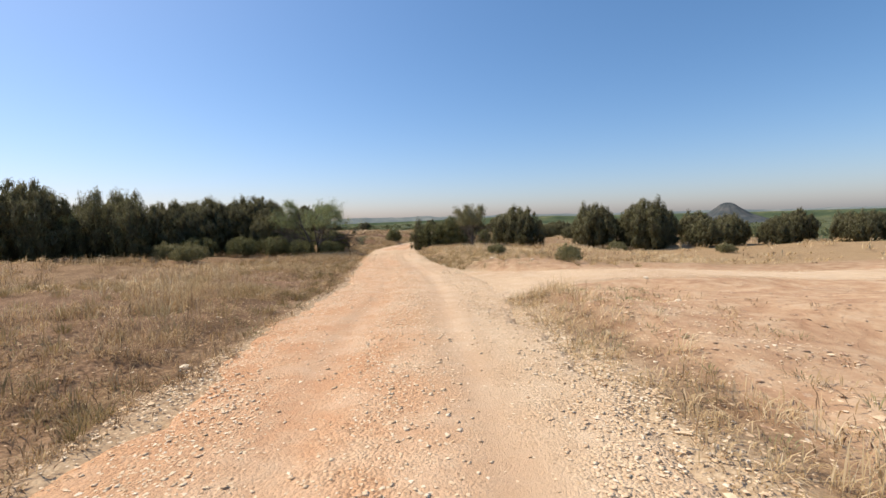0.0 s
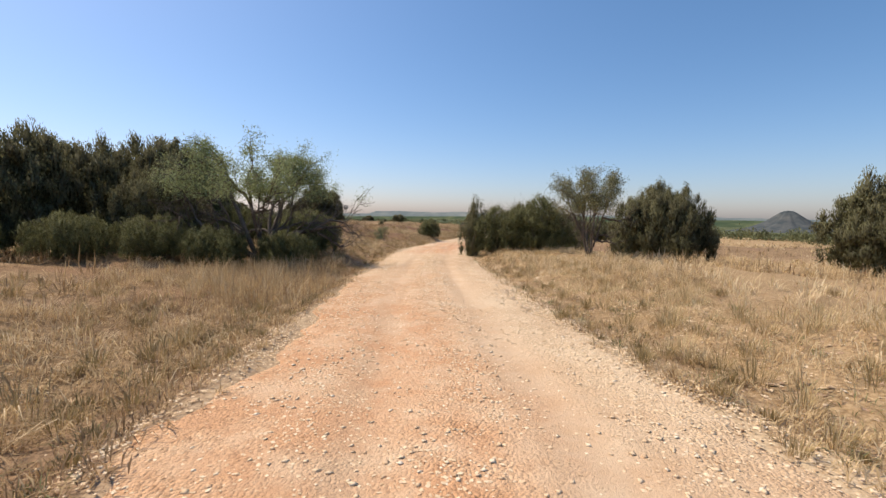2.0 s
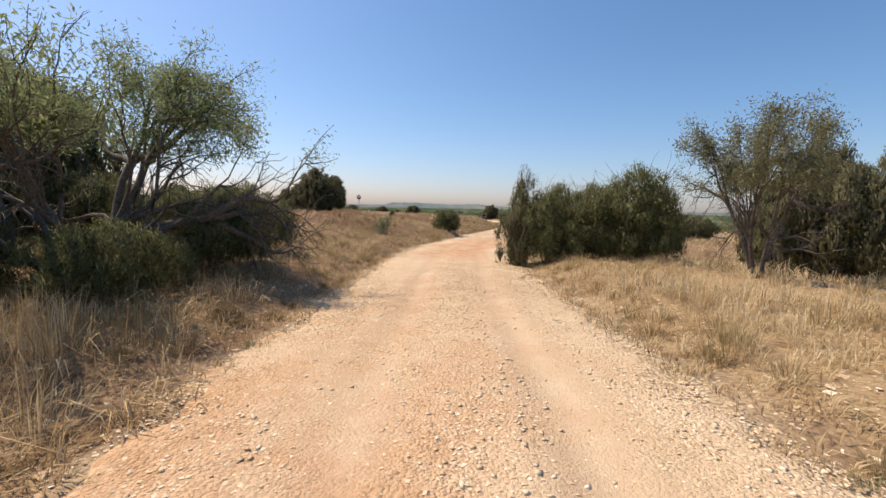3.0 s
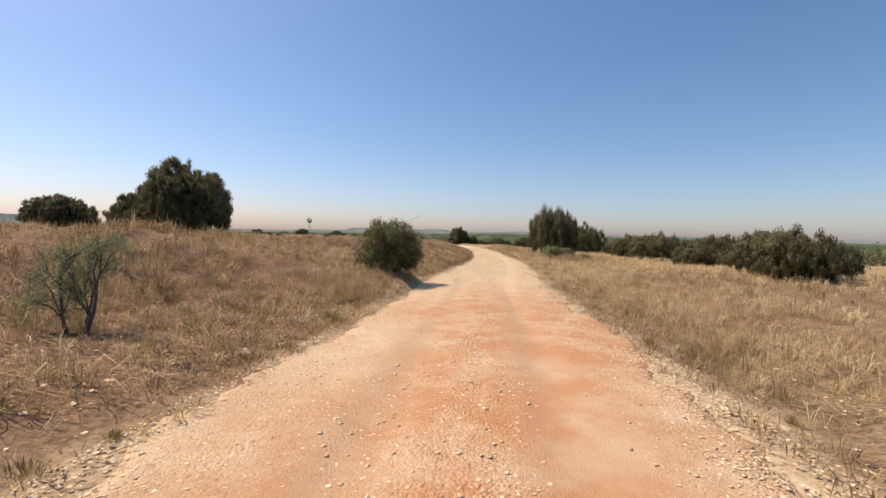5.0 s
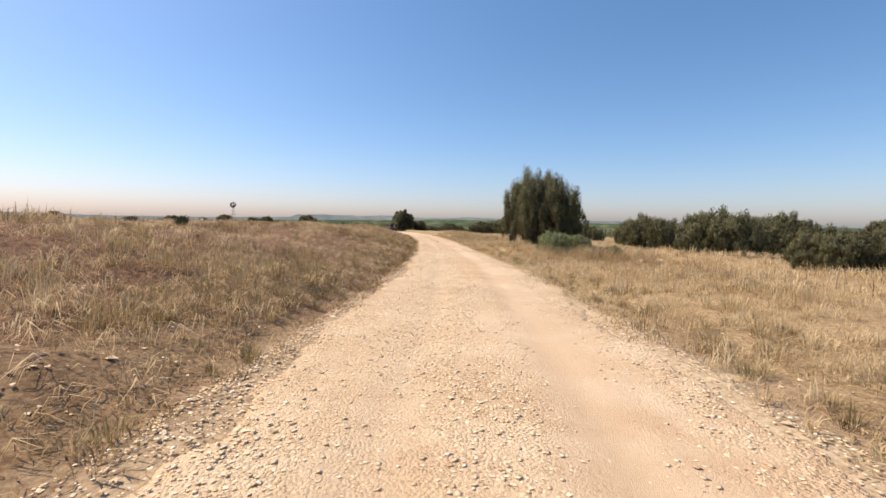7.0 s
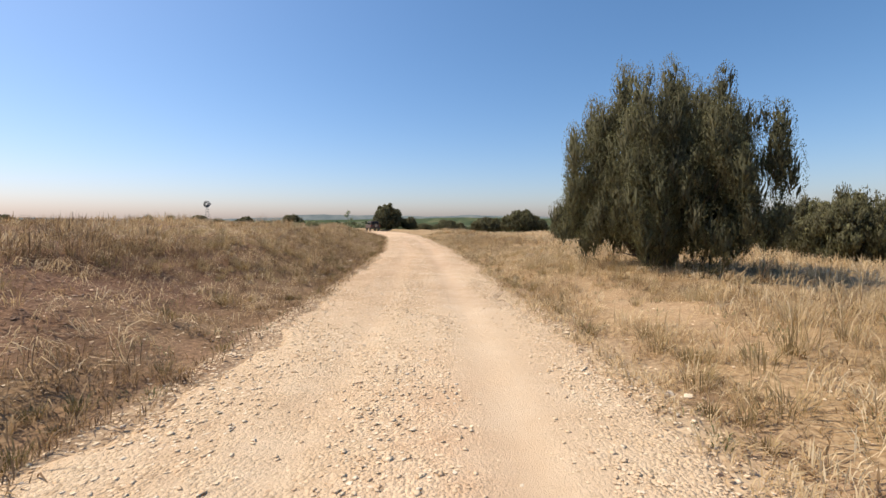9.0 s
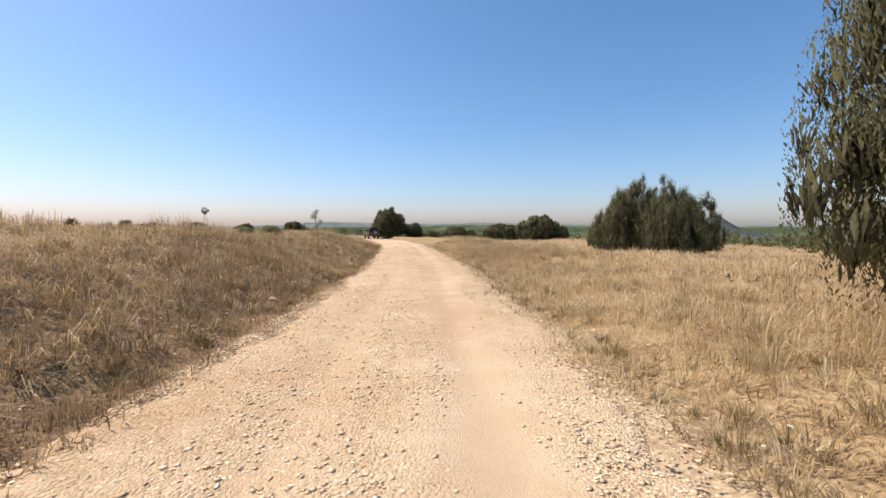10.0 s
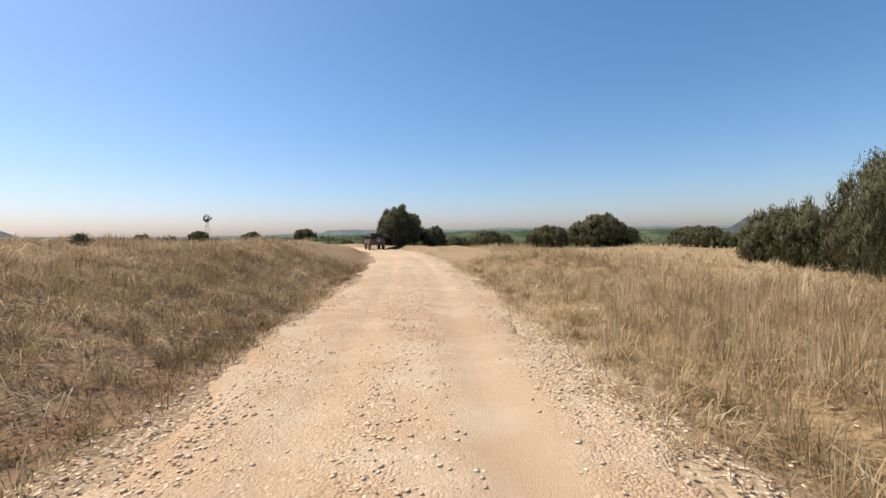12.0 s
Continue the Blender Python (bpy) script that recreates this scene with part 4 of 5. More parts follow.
for x, y, rz, s in ((26.9, 190.4, 1.0, 1.35), (19.1, 189.6, 2.2, 0.95), (12.1, 201.5, 3.1, 0.95), (31.2, 193.5, 4.0, 1.1), (41.0, 190.6, 5.0, 0.9), (48.5, 187.7, 0.7, 0.9), (36.6, 180.0, 2.9, 0.8), (22.9, 199.4, 0.2, 1.0), (15.3, 206.8, 0.2, 0.9), (7.1, 203.7, 5.2, 0.85)):
    again(far_oak, x, y, rz, s * 0.95, "dark juniper on the far edge of the pasture")
again(oak, -1.5, 178.0, 0.8, 0.82, "round dark tree beside the bend of the road")
again(oak, 2.6, 179.0, 2.4, 0.42, "small dark tree beside a larger one")
for x, y, rz, s in ((-50.3, 312.9, 0.0, 1.15), (-68.9, 303.8, 2.0, 0.95), (-86.1, 296.2, 3.0, 0.9), (-33.7, 319.0, 4.0, 0.8), (-120.7, 317.1, 1.0, 0.9), (-150.5, 280.9, 5.0, 0.9)):
    again(far_oak, x, y, rz, s * 1.25, "lone dark tree on the far pasture")


# ---- brush of the plain ----
def far_brush():
    r = np.random.default_rng(61)
    spots = []
    while len(spots) < 2400:
        b, q = r.uniform(-60, 70), r.uniform(0, 1)
        dist = 60 * (1500 / 60) ** q
        x, y = dist * math.sin(math.radians(b)) + 1, 60 + dist * math.cos(math.radians(b))
        d = x - float(road_x(y))
        clump = math.sin(x * 0.031 + 1.3 * math.sin(y * 0.017)) + math.sin(y * 0.023 + 0.7 + 0.9 * math.sin(x * 0.011))
        east = d > 40 and y > 0
        ahead = y > 290
        if (east or ahead) and clump + r.uniform(-1.3, 1.0) > -0.5:
            spots.append((x, y, dist))
    x, y, dist = np.array(spots).T
    z = ground_z(x, y)
    tall = r.uniform(1.3, 3.0, len(x)) * np.clip(dist / 300, 1, 1.6)
    wide = tall * r.uniform(0.6, 1.0, len(x)) * np.clip(dist / 220, 1, 3.0)
    shade = r.uniform(0.2, 0.85, len(x))
    pieces, tints = [], []
    for near, per, grain in ((0, 90, 0.085), (110, 34, 0.2), (300, 14, 0.5)):
        sel = (dist >= near) & (dist < {0: 110, 110: 300, 300: 9999}[near])
        n = int(sel.sum())
        d = r.normal(size=(n, per, 3))
        d /= np.linalg.norm(d, axis=2, keepdims=True)
        d[..., 2] = np.abs(d[..., 2])
        lump = 1 + 0.22 * np.sin(5 * d[..., :1] + shade[sel][:, None, None] * 40) * np.sin(6 * d[..., 1:2])
        pts = np.stack([x[sel], y[sel], z[sel]], 1)[:, None] + d * lump * np.stack([wide[sel], wide[sel], tall[sel]], 1)[:, None] * r.uniform(0.4, 1.0, (n, per, 1))
        size = np.repeat(grain * tall[sel], per)
        axes = (d + [0, 0, 0.6] + r.normal(size=d.shape) * 0.4).reshape(-1, 3)
        pieces.append(sprays(pts.reshape(-1, 3), axes, size * 2.2, size * 1.2, r))
        tints.append(np.clip(np.repeat(shade[sel], per) + 0.12 * r.normal(size=n * per), 0, 1))
    v, f = joined(pieces)
    me = mesh_data("far_brush", v, f, SHRUB, tint=np.repeat(np.concatenate(tints), 4))
    tagged(new("far_brush", me), "low green juniper and mesquite brush over the plain", "brush", kind="stuff")


far_brush()


# ---- grass ----
def blades(base, h, w, az, lean, tint, name, mat, label, category="grass"):
    n = len(base)
    out = np.stack([np.cos(az), np.sin(az), 0 * az], 1)
    side = np.stack([-np.sin(az), np.cos(az), 0 * az], 1) * (w / 2)[:, None]
    up = np.array([0, 0, 1.0])
    mid = base + up * (h * 0.5)[:, None] + out * (h * lean * 0.3)[:, None]
    tip = base + up * (h * (1 - 0.35 * lean**2))[:, None] + out * (h * lean)[:, None]
    v = np.stack([base, mid - side, mid + side, tip], 1).reshape(-1, 3)
    i = np.arange(n)[:, None] * 4
    f = np.concatenate([i + [0, 2, 1], i + [1, 2, 3]], 1).reshape(-1, 3)
    me = mesh_data(name, v, f, mat, tint=np.repeat(tint, 4))
    return tagged(new(name, me), label, category, kind="stuff")


def tufts(r, count, e0, e1, y0, y1, side, power=1.0):
    y = r.uniform(y0, y1, count)
    e = e0 + (e1 - e0) * r.uniform(0, 1, count) ** power
    x = road_x(y) + side * (road_half(y) + e)
    return x, y, e


def build_grass():
    r = np.random.default_rng(71)
    for e0, e1, y0, y1, count, per, hh, ww, name, label in (
            (-0.2, 5.5, -1, 152, 10400, 22, (0.15, 0.46), (0.007, 0.013), "roadside_grass", "dry straw-coloured bunch grass along the road"),
            (5.0, 19.0, 2, 168, 10500, 14, (0.22, 0.55), (0.014, 0.03), "pasture_grass", "dry golden grass of the pasture"),
            (18.0, 70.0, 4, 195, 7500, 6, (0.25, 0.5), (0.05, 0.09), "distant_grass", "dry golden grass further off")):
        parts = [tufts(r, count, e0, e1, y0, y1, s, 1.0) for s in (-1, 1)]
        x, y, e = (np.concatenate(c) for c in zip(*parts))
        keep = r.uniform(0, 1, len(x)) < cover(x, y) * (0.3 + 0.7 * smoothstep(-0.25, 0.4, e))
        x, y, e = x[keep], y[keep], e[keep]
        n = len(x)
        west = x < road_x(y)
        tall = np.sin(0.37 * x + 0.23 * y + 1.5 * np.sin(0.13 * y)) ** 2 + 0.6 * west * np.exp(-((y - 36) / 7) ** 2)
        h = r.uniform(*hh, n) * (0.3 + 0.7 * smoothstep(-0.3, 1.3, e)) * (0.7 + 0.6 * tall)
        tint = np.clip(0.58 - 0.08 * west * (y < 155) - 0.14 * west * np.exp(-((y - 62) / 9) ** 2) - 0.1 * west * np.exp(-((y - 34) / 6) ** 2) - 0.2 * west * np.exp(-((y - 98) / 14) ** 2) + 0.16 * np.sin(0.51 * x + 0.9 * np.sin(0.37 * y)) + 0.12 * (~west & (y > 78)) + 0.15 * (~west & (y < 54)) + 0.19 * r.normal(size=n), 0.2, 1)
        rep = lambda a: np.repeat(a, per)  # noqa: E731
        spread = rep((0.05 + 0.16 * h) * r.uniform(0.7, 2.2, n))
        ang, rad = r.uniform(0, 6.283, n * per), np.sqrt(r.uniform(0, 1, n * per))
        bx, by = rep(x) + spread * rad * np.cos(ang), rep(y) + spread * rad * np.sin(ang)
        base = np.stack([bx, by, ground_z(bx, by) - 0.01], 1)
        bh = rep(h) * r.uniform(0.5, 1.25, n * per)
        windward = rep(r.normal(size=n) * 0.9 + 0.4)
        az = np.where(r.uniform(0, 1, n * per) < 0.45, windward, ang) + r.normal(size=n * per) * 0.5
        lean = np.where(r.uniform(0, 1, n * per) < 0.2, 0.15, np.abs(r.normal(size=n * per)) * 0.5 + rep(r.uniform(0.35, 1.0, n)))
        blades(base, bh, r.uniform(*ww, n * per), az, np.clip(lean, 0, 1.6), np.clip(rep(tint) + 0.12 * r.normal(size=n * per), 0, 1), name, STRAW, label)
    # matted, trodden growth between the tufts
    parts = [tufts(r, 11000, 0.0, 5.0, -1, 148, s, 1.4) for s in (-1, 1)]
    x, y, e = (np.concatenate(c) for c in zip(*parts))
    west = x < road_x(y)
    keep = (side_track(x, y) > 0.3) & (r.uniform(0, 1, len(x)) < np.where(west, (0.35 + 0.65 * cover(x, y)) * (0.75 + 0.25 * smoothstep(0.1, 0.8, e)), 0.15 + 0.6 * cover(x, y)))
    x, y, e, west = x[keep], y[keep], e[keep], west[keep]
    n, per = len(x), 13
    ang = r.uniform(0, 6.283, n * per)
    rad = np.sqrt(r.uniform(0, 1, n * per)) * np.repeat(r.uniform(0.08, 0.32, n), per)
    bx, by = np.repeat(x, per) + rad * np.cos(ang), np.repeat(y, per) + rad * np.sin(ang)
    base = np.stack([bx, by, ground_z(bx, by) - 0.01], 1)
    tint = np.repeat(np.where(west, 0.38 - 0.1 * np.exp(-((y - 97) / 13) ** 2), 0.54) + 0.15 * np.sin(0.8 * x + 1.1 * np.sin(0.6 * y)) + 0.1 * r.normal(size=n), per) + 0.13 * r.normal(size=n * per)
    blades(base, np.repeat(r.uniform(0.06, 0.2, n), per) * r.uniform(0.6, 1.4, n * per), r.uniform(0.008, 0.018, n * per), ang + r.normal(size=n * per), r.uniform(0.4, 1.6, n * per), np.clip(tint, 0.14, 1), "matted_grass", STRAW, "low matted brown dry growth on the verge")
    # dense round bunches, greener towards the gravel
    parts = [tufts(r, 1900, 0.25, 8.0, 0, 150, -1, 1.3), tufts(r, 1200, 0.3, 6.5, 18, 150, 1, 1.3), tufts(r, 130, 0.8, 9.0, 19, 34, 1, 1.0), tufts(r, 60, -0.2, 0.5, 15, 30, 1, 1.0)]
    x, y, e = (np.concatenate(c) for c in zip(*parts))
    keep = (side_track(x, y) > 0.3) & (r.uniform(0, 1, len(x)) < 0.25 + 0.75 * cover(x, y))
    x, y, e = x[keep], y[keep], e[keep]
    n, per = len(x), 70
    size = r.uniform(0.12, 0.34, n) * (0.6 + 0.4 * smoothstep(0.2, 1.5, e))
    ang = r.uniform(0, 6.283, n * per)
    rad = np.sqrt(r.uniform(0, 1, n * per)) * np.repeat(size * 0.7, per)
    bx, by = np.repeat(x, per) + rad * np.cos(ang), np.repeat(y, per) + rad * np.sin(ang)
    base = np.stack([bx, by, ground_z(bx, by) - 0.01], 1)
    tint = np.repeat(0.34 + 0.28 * smoothstep(0.3, 3, e) + 0.2 * (x > road_x(y)) + 0.16 * r.normal(size=n), per) + 0.14 * r.normal(size=n * per)
    blades(base, np.repeat(size, per) * r.uniform(0.7, 1.5, n * per), r.uniform(0.006, 0.012, n * per), ang + 0.4 * r.normal(size=n * per), np.clip(2.2 * rad / np.repeat(size, per) * 0.5 + 0.2 * r.normal(size=n * per), 0, 1.4), np.clip(tint, 0, 1), "bunch_grass", BUNCH, "dense olive and straw bunch grass on the verges")
    # tall pale straw in thick stands
    stands = ((7.0, 98.6, 2.2, 150), (9.5, 97.4, 1.8, 90), (-7.6, 66.4, 1.4, 40), (-9.0, 34.5, 2.2, 120), (-6.9, 31.5, 1.8, 90), (-6.5, 123.5, 2.2, 60), (6.0, 131.0, 2.5, 90), (9.5, 134.0, 3.0, 110))
    x = np.concatenate([cx + w * r.normal(size=k) * 0.6 for cx, cy, w, k in stands])
    y = np.concatenate([cy + w * r.normal(size=k) * 0.6 for cx, cy, w, k in stands])
    e = np.abs(x - road_x(y)) - road_half(y)
    x, y = x[e > 0.4], y[e > 0.4]
    n, per = len(x), 34
    ang = r.uniform(0, 6.283, n * per)
    rad = np.sqrt(r.uniform(0, 1, n * per)) * 0.16
    bx, by = np.repeat(x, per) + rad * np.cos(ang), np.repeat(y, per) + rad * np.sin(ang)
    base = np.stack([bx, by, ground_z(bx, by) - 0.01], 1)
    blades(base, np.repeat(r.uniform(0.4, 0.8, n), per) * r.uniform(0.6, 1.2, n * per), r.uniform(0.006, 0.011, n * per), ang + 0.5 * r.normal(size=n * per), np.abs(r.normal(size=n * per)) * 0.6, np.clip(0.62 + np.repeat(0.12 * r.normal(size=n), per) + 0.14 * r.normal(size=n * per), 0.2, 1), "tall_straw", STRAW, "tall pale straw standing in thick bunches")
    # long pale stalks that have fallen over
    parts = [tufts(r, 2100, 0.6, 7.0, 20, 148, -1, 1.0), tufts(r, 1500, 0.8, 7.0, 76, 132, -1, 1.0), tufts(r, 1000, 0.6, 6.0, 58, 148, 1, 1.0)]
    x, y, e = (np.concatenate(c) for c in zip(*parts))
    n, per = len(x), 5
    bx, by = np.repeat(x, per) + r.normal(size=n * per) * 0.06, np.repeat(y, per) + r.normal(size=n * per) * 0.06
    base = np.stack([bx, by, ground_z(bx, by) + 0.02], 1)
    blades(base, np.repeat(r.uniform(0.25, 0.5, n), per) * r.uniform(0.7, 1.2, n * per), r.uniform(0.006, 0.012, n * per), np.repeat(r.uniform(0, 6.283, n), per) + 0.35 * r.normal(size=n * per), r.uniform(1.0, 1.65, n * per), r.uniform(0.62, 1.0, n * per), "fallen_stalks", STRAW, "long pale grass stalks bent over on the bank")
    # low green weeds at the edges
    parts = [tufts(r, 560, 0.1, 3.5, 0, 150, s, 1.2) for s in (-1, 1)] + [tufts(r, 240, -0.1, 3.6, 10, 50, 1, 1.0)]
    x, y, e = (np.concatenate(c) for c in zip(*parts))
    keep = side_track(x, y) > 0.3
    x, y = x[keep], y[keep]
    n, per = len(x), 26
    ang = r.uniform(0, 6.283, n * per)
    rad = np.sqrt(r.uniform(0, 1, n * per)) * np.repeat(r.uniform(0.08, 0.3, n), per)
    bx, by = np.repeat(x, per) + rad * np.cos(ang), np.repeat(y, per) + rad * np.sin(ang)
    base = np.stack([bx, by, ground_z(bx, by) - 0.01], 1)
    blades(base, r.uniform(0.04, 0.15, n * per), r.uniform(0.006, 0.011, n * per), ang, r.uniform(0.4, 1.2, n * per), np.repeat(r.uniform(0.1, 0.9, n), per), "roadside_weeds", WEED, "low green weeds at the gravel's edge", "weeds")


build_grass()


# ---- loose stone ----
OCTA = np.array([(1, 0, 0), (0, 1, 0), (-1, 0, 0), (0, -1, 0), (0, 0, 1), (0, 0, -0.8)], float)
OCTA_F = np.array([(0, 1, 4), (1, 2, 4), (2, 3, 4), (3, 0, 4), (1, 0, 5), (2, 1, 5), (3, 2, 5), (0, 3, 5)])


def pebbles(name, x, y, z, size, r, label, whole=True, mat=STONE_MAT, category="gravel"):
    """Angular stones; the smallest are only the half that shows."""
    n, m = len(x), 6 if whole else 5
    v = OCTA[None, :m] * r.uniform(0.55, 1.25, (n, m, 3)) * np.stack([size * r.uniform(0.8, 1.4, n), size, size * r.uniform(0.2, 0.36, n)], 1)[:, None]
    v[:, 4, :2] += r.uniform(-0.35, 0.35, (n, 2)) * size[:, None]
    v[:, :4, 2] += r.uniform(-0.3, 0.25, (n, 4)) * size[:, None]
    a = r.uniform(0, 6.283, n)[:, None]
    vx, vy = v[..., 0] * np.cos(a) - v[..., 1] * np.sin(a), v[..., 0] * np.sin(a) + v[..., 1] * np.cos(a)
    v = np.stack([vx + x[:, None], vy + y[:, None], v[..., 2] + z[:, None]], -1).reshape(-1, 3)
    f = (OCTA_F[None, : 8 if whole else 4] + np.arange(n)[:, None, None] * m).reshape(-1, 3)
    return tagged(new(name, mesh_data(name, v, f, mat)), label, category, kind="stuff")


def build_gravel():
    r = np.random.default_rng(81)
    y = 1.5 + 146.5 * r.uniform(0, 1, 400000)
    d = r.uniform(-1.12, 1.12, len(y)) * road_half(y)
    keep = r.uniform(0, 1, len(y)) < loose_share(d, y) ** 1.5 * 0.9 * (0.35 + 0.65 * smoothstep(-0.5, 0.5, np.sin(1.7 * y + 2.9 * d) + np.sin(0.83 * y - 4.1 * d) + 0.7 * np.sin(3.3 * d + 0.2 * y)))
    y, d = y[keep], d[keep]
    x = road_x(y) + d
    u = d / road_half(y)
    rut = np.exp(-((np.abs(d - 0.05) - 0.82) / 0.27) ** 2)
    z = np.where(np.abs(u) < 0.94, np.interp(y, *LEVEL) + 0.05 * (1 - u**2) - 0.035 * rut + 0.0625 * rumple(x * 1.4, y * 1.2), ground_z(x, y) + 0.01)
    size = np.clip(np.exp(r.normal(-4.3, 0.36, len(y))) * (1 + 0.1 * smoothstep(66, 80, y)), 0.008, 0.03)
    size = size * np.where((y < 48) & (d > 0.2), 1.1, 1.0)
    big = size > 0.022
    for sel, name, label in ((big, "gravel", "loose pale limestone gravel on the road"), (~big, "fine_gravel", "fine pale limestone gravel on the road")):
        pebbles(name, x[sel], y[sel], z[sel] + size[sel] * 0.2, size[sel], r, label, name == "gravel")
    x = r.uniform(1.2, 16, 14000)
    y = 15.4 + 0.03 * x + r.uniform(-1, 1, len(x)) * (1.85 + 3.4 * np.exp(-np.clip(x - 1.6, 0, None) / 2.0))
    keep = np.abs(x - road_x(y)) > road_half(y) - 0.1
    x, y = x[keep], y[keep]
    size = np.clip(np.exp(r.normal(-4.4, 0.35, len(x))), 0.006, 0.035)
    pebbles("track_gravel", x, y, ground_z(x, y) + 0.055, size, r, "loose pale gravel on the side track", False)
    parts = [tufts(r, 15000, 0.0, 3.2, 1, 148, s, 1.7) for s in (-1, 1)] + [tufts(r, 12000, -0.2, 3.4, 2, 46, 1, 1.4)]
    x, y, e = (np.concatenate(c) for c in zip(*parts))
    size = np.clip(np.exp(r.normal(-4.2, 0.45, len(x))), 0.007, 0.06)
    clod_x, clod_y, _ = tufts(r, 14000, 1.2, 13.0, 72, 122, -1, 1.0)
    clod = np.clip(np.exp(r.normal(-3.7, 0.4, len(clod_x))), 0.012, 0.06)
    pebbles("soil_clods", clod_x, clod_y, ground_z(clod_x, clod_y) + clod * 0.1, clod, r, "reddish clods of dry broken soil on the slope", False, CLOD_MAT, "soil")
    bare_x, bare_y, _ = tufts(r, 13000, 0.4, 15.0, 3, 34, 1, 1.3)
    outside = side_track(bare_x, bare_y) > 0.1
    bare_x, bare_y = bare_x[outside], bare_y[outside]
    clod = np.clip(np.exp(r.normal(-3.8, 0.45, len(bare_x))), 0.012, 0.06)
    pebbles("field_clods", bare_x, bare_y, ground_z(bare_x, bare_y) + clod * 0.1, clod, r, "reddish clods and pebbles on bare ground", False, FIELD_CLOD, "soil")
    pebbles("shoulder_stones", x, y, ground_z(x, y) + size * 0.2, size, r, "scattered stones in the dry verge", False)


build_gravel()


def rock(name, at, size, seed, label):
    r = np.random.default_rng(seed)
    bm = bmesh.new()
    bmesh.ops.create_icosphere(bm, subdivisions=2, radius=size)
    k = r.normal(size=(4, 3))
    for v in bm.verts:
        n = v.co.normalized()
        s = 1 + 0.13 * math.sin(3 * n.dot(Vector(k[0])) + 1) + 0.1 * math.sin(5 * n.dot(Vector(k[1]))) + r.uniform(-0.05, 0.05)
        v.co = Vector((v.co.x * 1.25, v.co.y, v.co.z * 0.7)) * s
    me = bpy.data.meshes.new("rock")
    bm.to_mesh(me)
    bm.free()
    me.materials.append(STONE_MAT)
    ob = tagged(new(name, me), label, "rock", "loose rocks")
    ob.location = at + Vector((0, 0, size * 0.3))
    return ob


for k, (x, y, s) in enumerate(((-3.35, 5.71, 0.07), (4.93, 8.62, 0.05), (4.58, 20.33, 0.07), (-4.95, 12.12, 0.055), (2.81, 21.46, 0.08), (6.77, 13.80, 0.07), (-7.48, 60.51, 0.05), (2.95, 100.20, 0.05), (3.09, 100.11, 0.045), (-1.75, 106.88, 0.045), (9.97, 96.73, 0.2), (11.40, 97.27, 0.16), (9.44, 108.78, 0.18), (-1.84, 116.50, 0.08))):
    rock("rock", on_ground(x, y), s, 200 + k, "pale limestone rock lying in dry ground")


# ---- wind pump on the far pasture ----
def bar(bm, a, b, rad, sides=5):
    v, f = tube([a, b], [rad, rad], sides)
    vs = [bm.verts.new(p) for p in v]
    for t in f:
        bm.faces.new([vs[i] for i in t])


def wind_pump(at):
    steel = plain_material("galvanised_steel", (0.13, 0.135, 0.14), 0.6, 0.3, 0.15)
    root = thing("wind_pump", at, "grey steel farm wind pump on a lattice tower", "windmill")
    H = 9.0
    legs = [(sx * 1.1, sy * 1.1) for sx, sy in ((-1, -1), (1, -1), (1, 1), (-1, 1))]
    for x, y in legs:
        bm = bmesh.new()
        bar(bm, (x, y, -0.1), (x * 0.1, y * 0.1, H), 0.045)
        part("leg", bm, steel, root)
    for k in range(1, 6):
        z = H * k / 6
        q = 1 - 0.9 * k / 6
        for (x0, y0), (x1, y1) in zip(legs, legs[1:] + legs[:1]):
            bm = bmesh.new()
            bar(bm, (x0 * q, y0 * q, z), (x1 * q, y1 * q, z), 0.025)
            part("brace", bm, steel, root)
    hub = Vector((0.0, -0.35, H + 0.1))
    bm = bmesh.new()
    bar(bm, (0, 0.3, H + 0.1), hub, 0.12, 8)
    part("gearbox", bm, steel, root)
    wheel = bmesh.new()
    for k in range(24):
        a0, a1 = k * math.tau / 24, (k + 1) * math.tau / 24
        for rad in (0.5, 1.38):
            bar(wheel, hub + Vector((rad * math.cos(a0), 0, rad * math.sin(a0))), hub + Vector((rad * math.cos(a1), 0, rad * math.sin(a1))), 0.02, 4)
    wheel = part("wheel_rim", wheel, steel, root)
    for k in range(18):
        a = k * math.tau / 18
        u, w = Vector((math.cos(a), 0, math.sin(a))), Vector((-math.sin(a), 0.5, math.cos(a)))
        bm = bmesh.new()
        ps = [hub + u * 0.45 - w * 0.07, hub + u * 1.42 - w * 0.19, hub + u * 1.42 + w * 0.19, hub + u * 0.45 + w * 0.07]
        lo = [bm.verts.new(p) for p in ps]
        hi = [bm.verts.new(p + Vector((0, 0.012, 0))) for p in ps]
        bm.faces.new(lo), bm.faces.new(hi[::-1])
        for i in range(4):
            bm.faces.new((lo[i], hi[i], hi[(i + 1) % 4], lo[(i + 1) % 4]))
        part("blade", bm, steel, wheel)
    bm = bmesh.new()
    bar(bm, (0, 0.3, H + 0.1), (0.2, 2.1, H + 0.15), 0.04)
    bmesh.ops.create_cube(bm, size=1, matrix=Matrix.Translation((0.26, 2.6, H + 0.2)) @ Matrix.Diagonal((0.02, 1.1, 0.8, 1)))
    part("tail_vane", bm, steel, root)


wind_pump(on_ground(-80.8, 292.8))


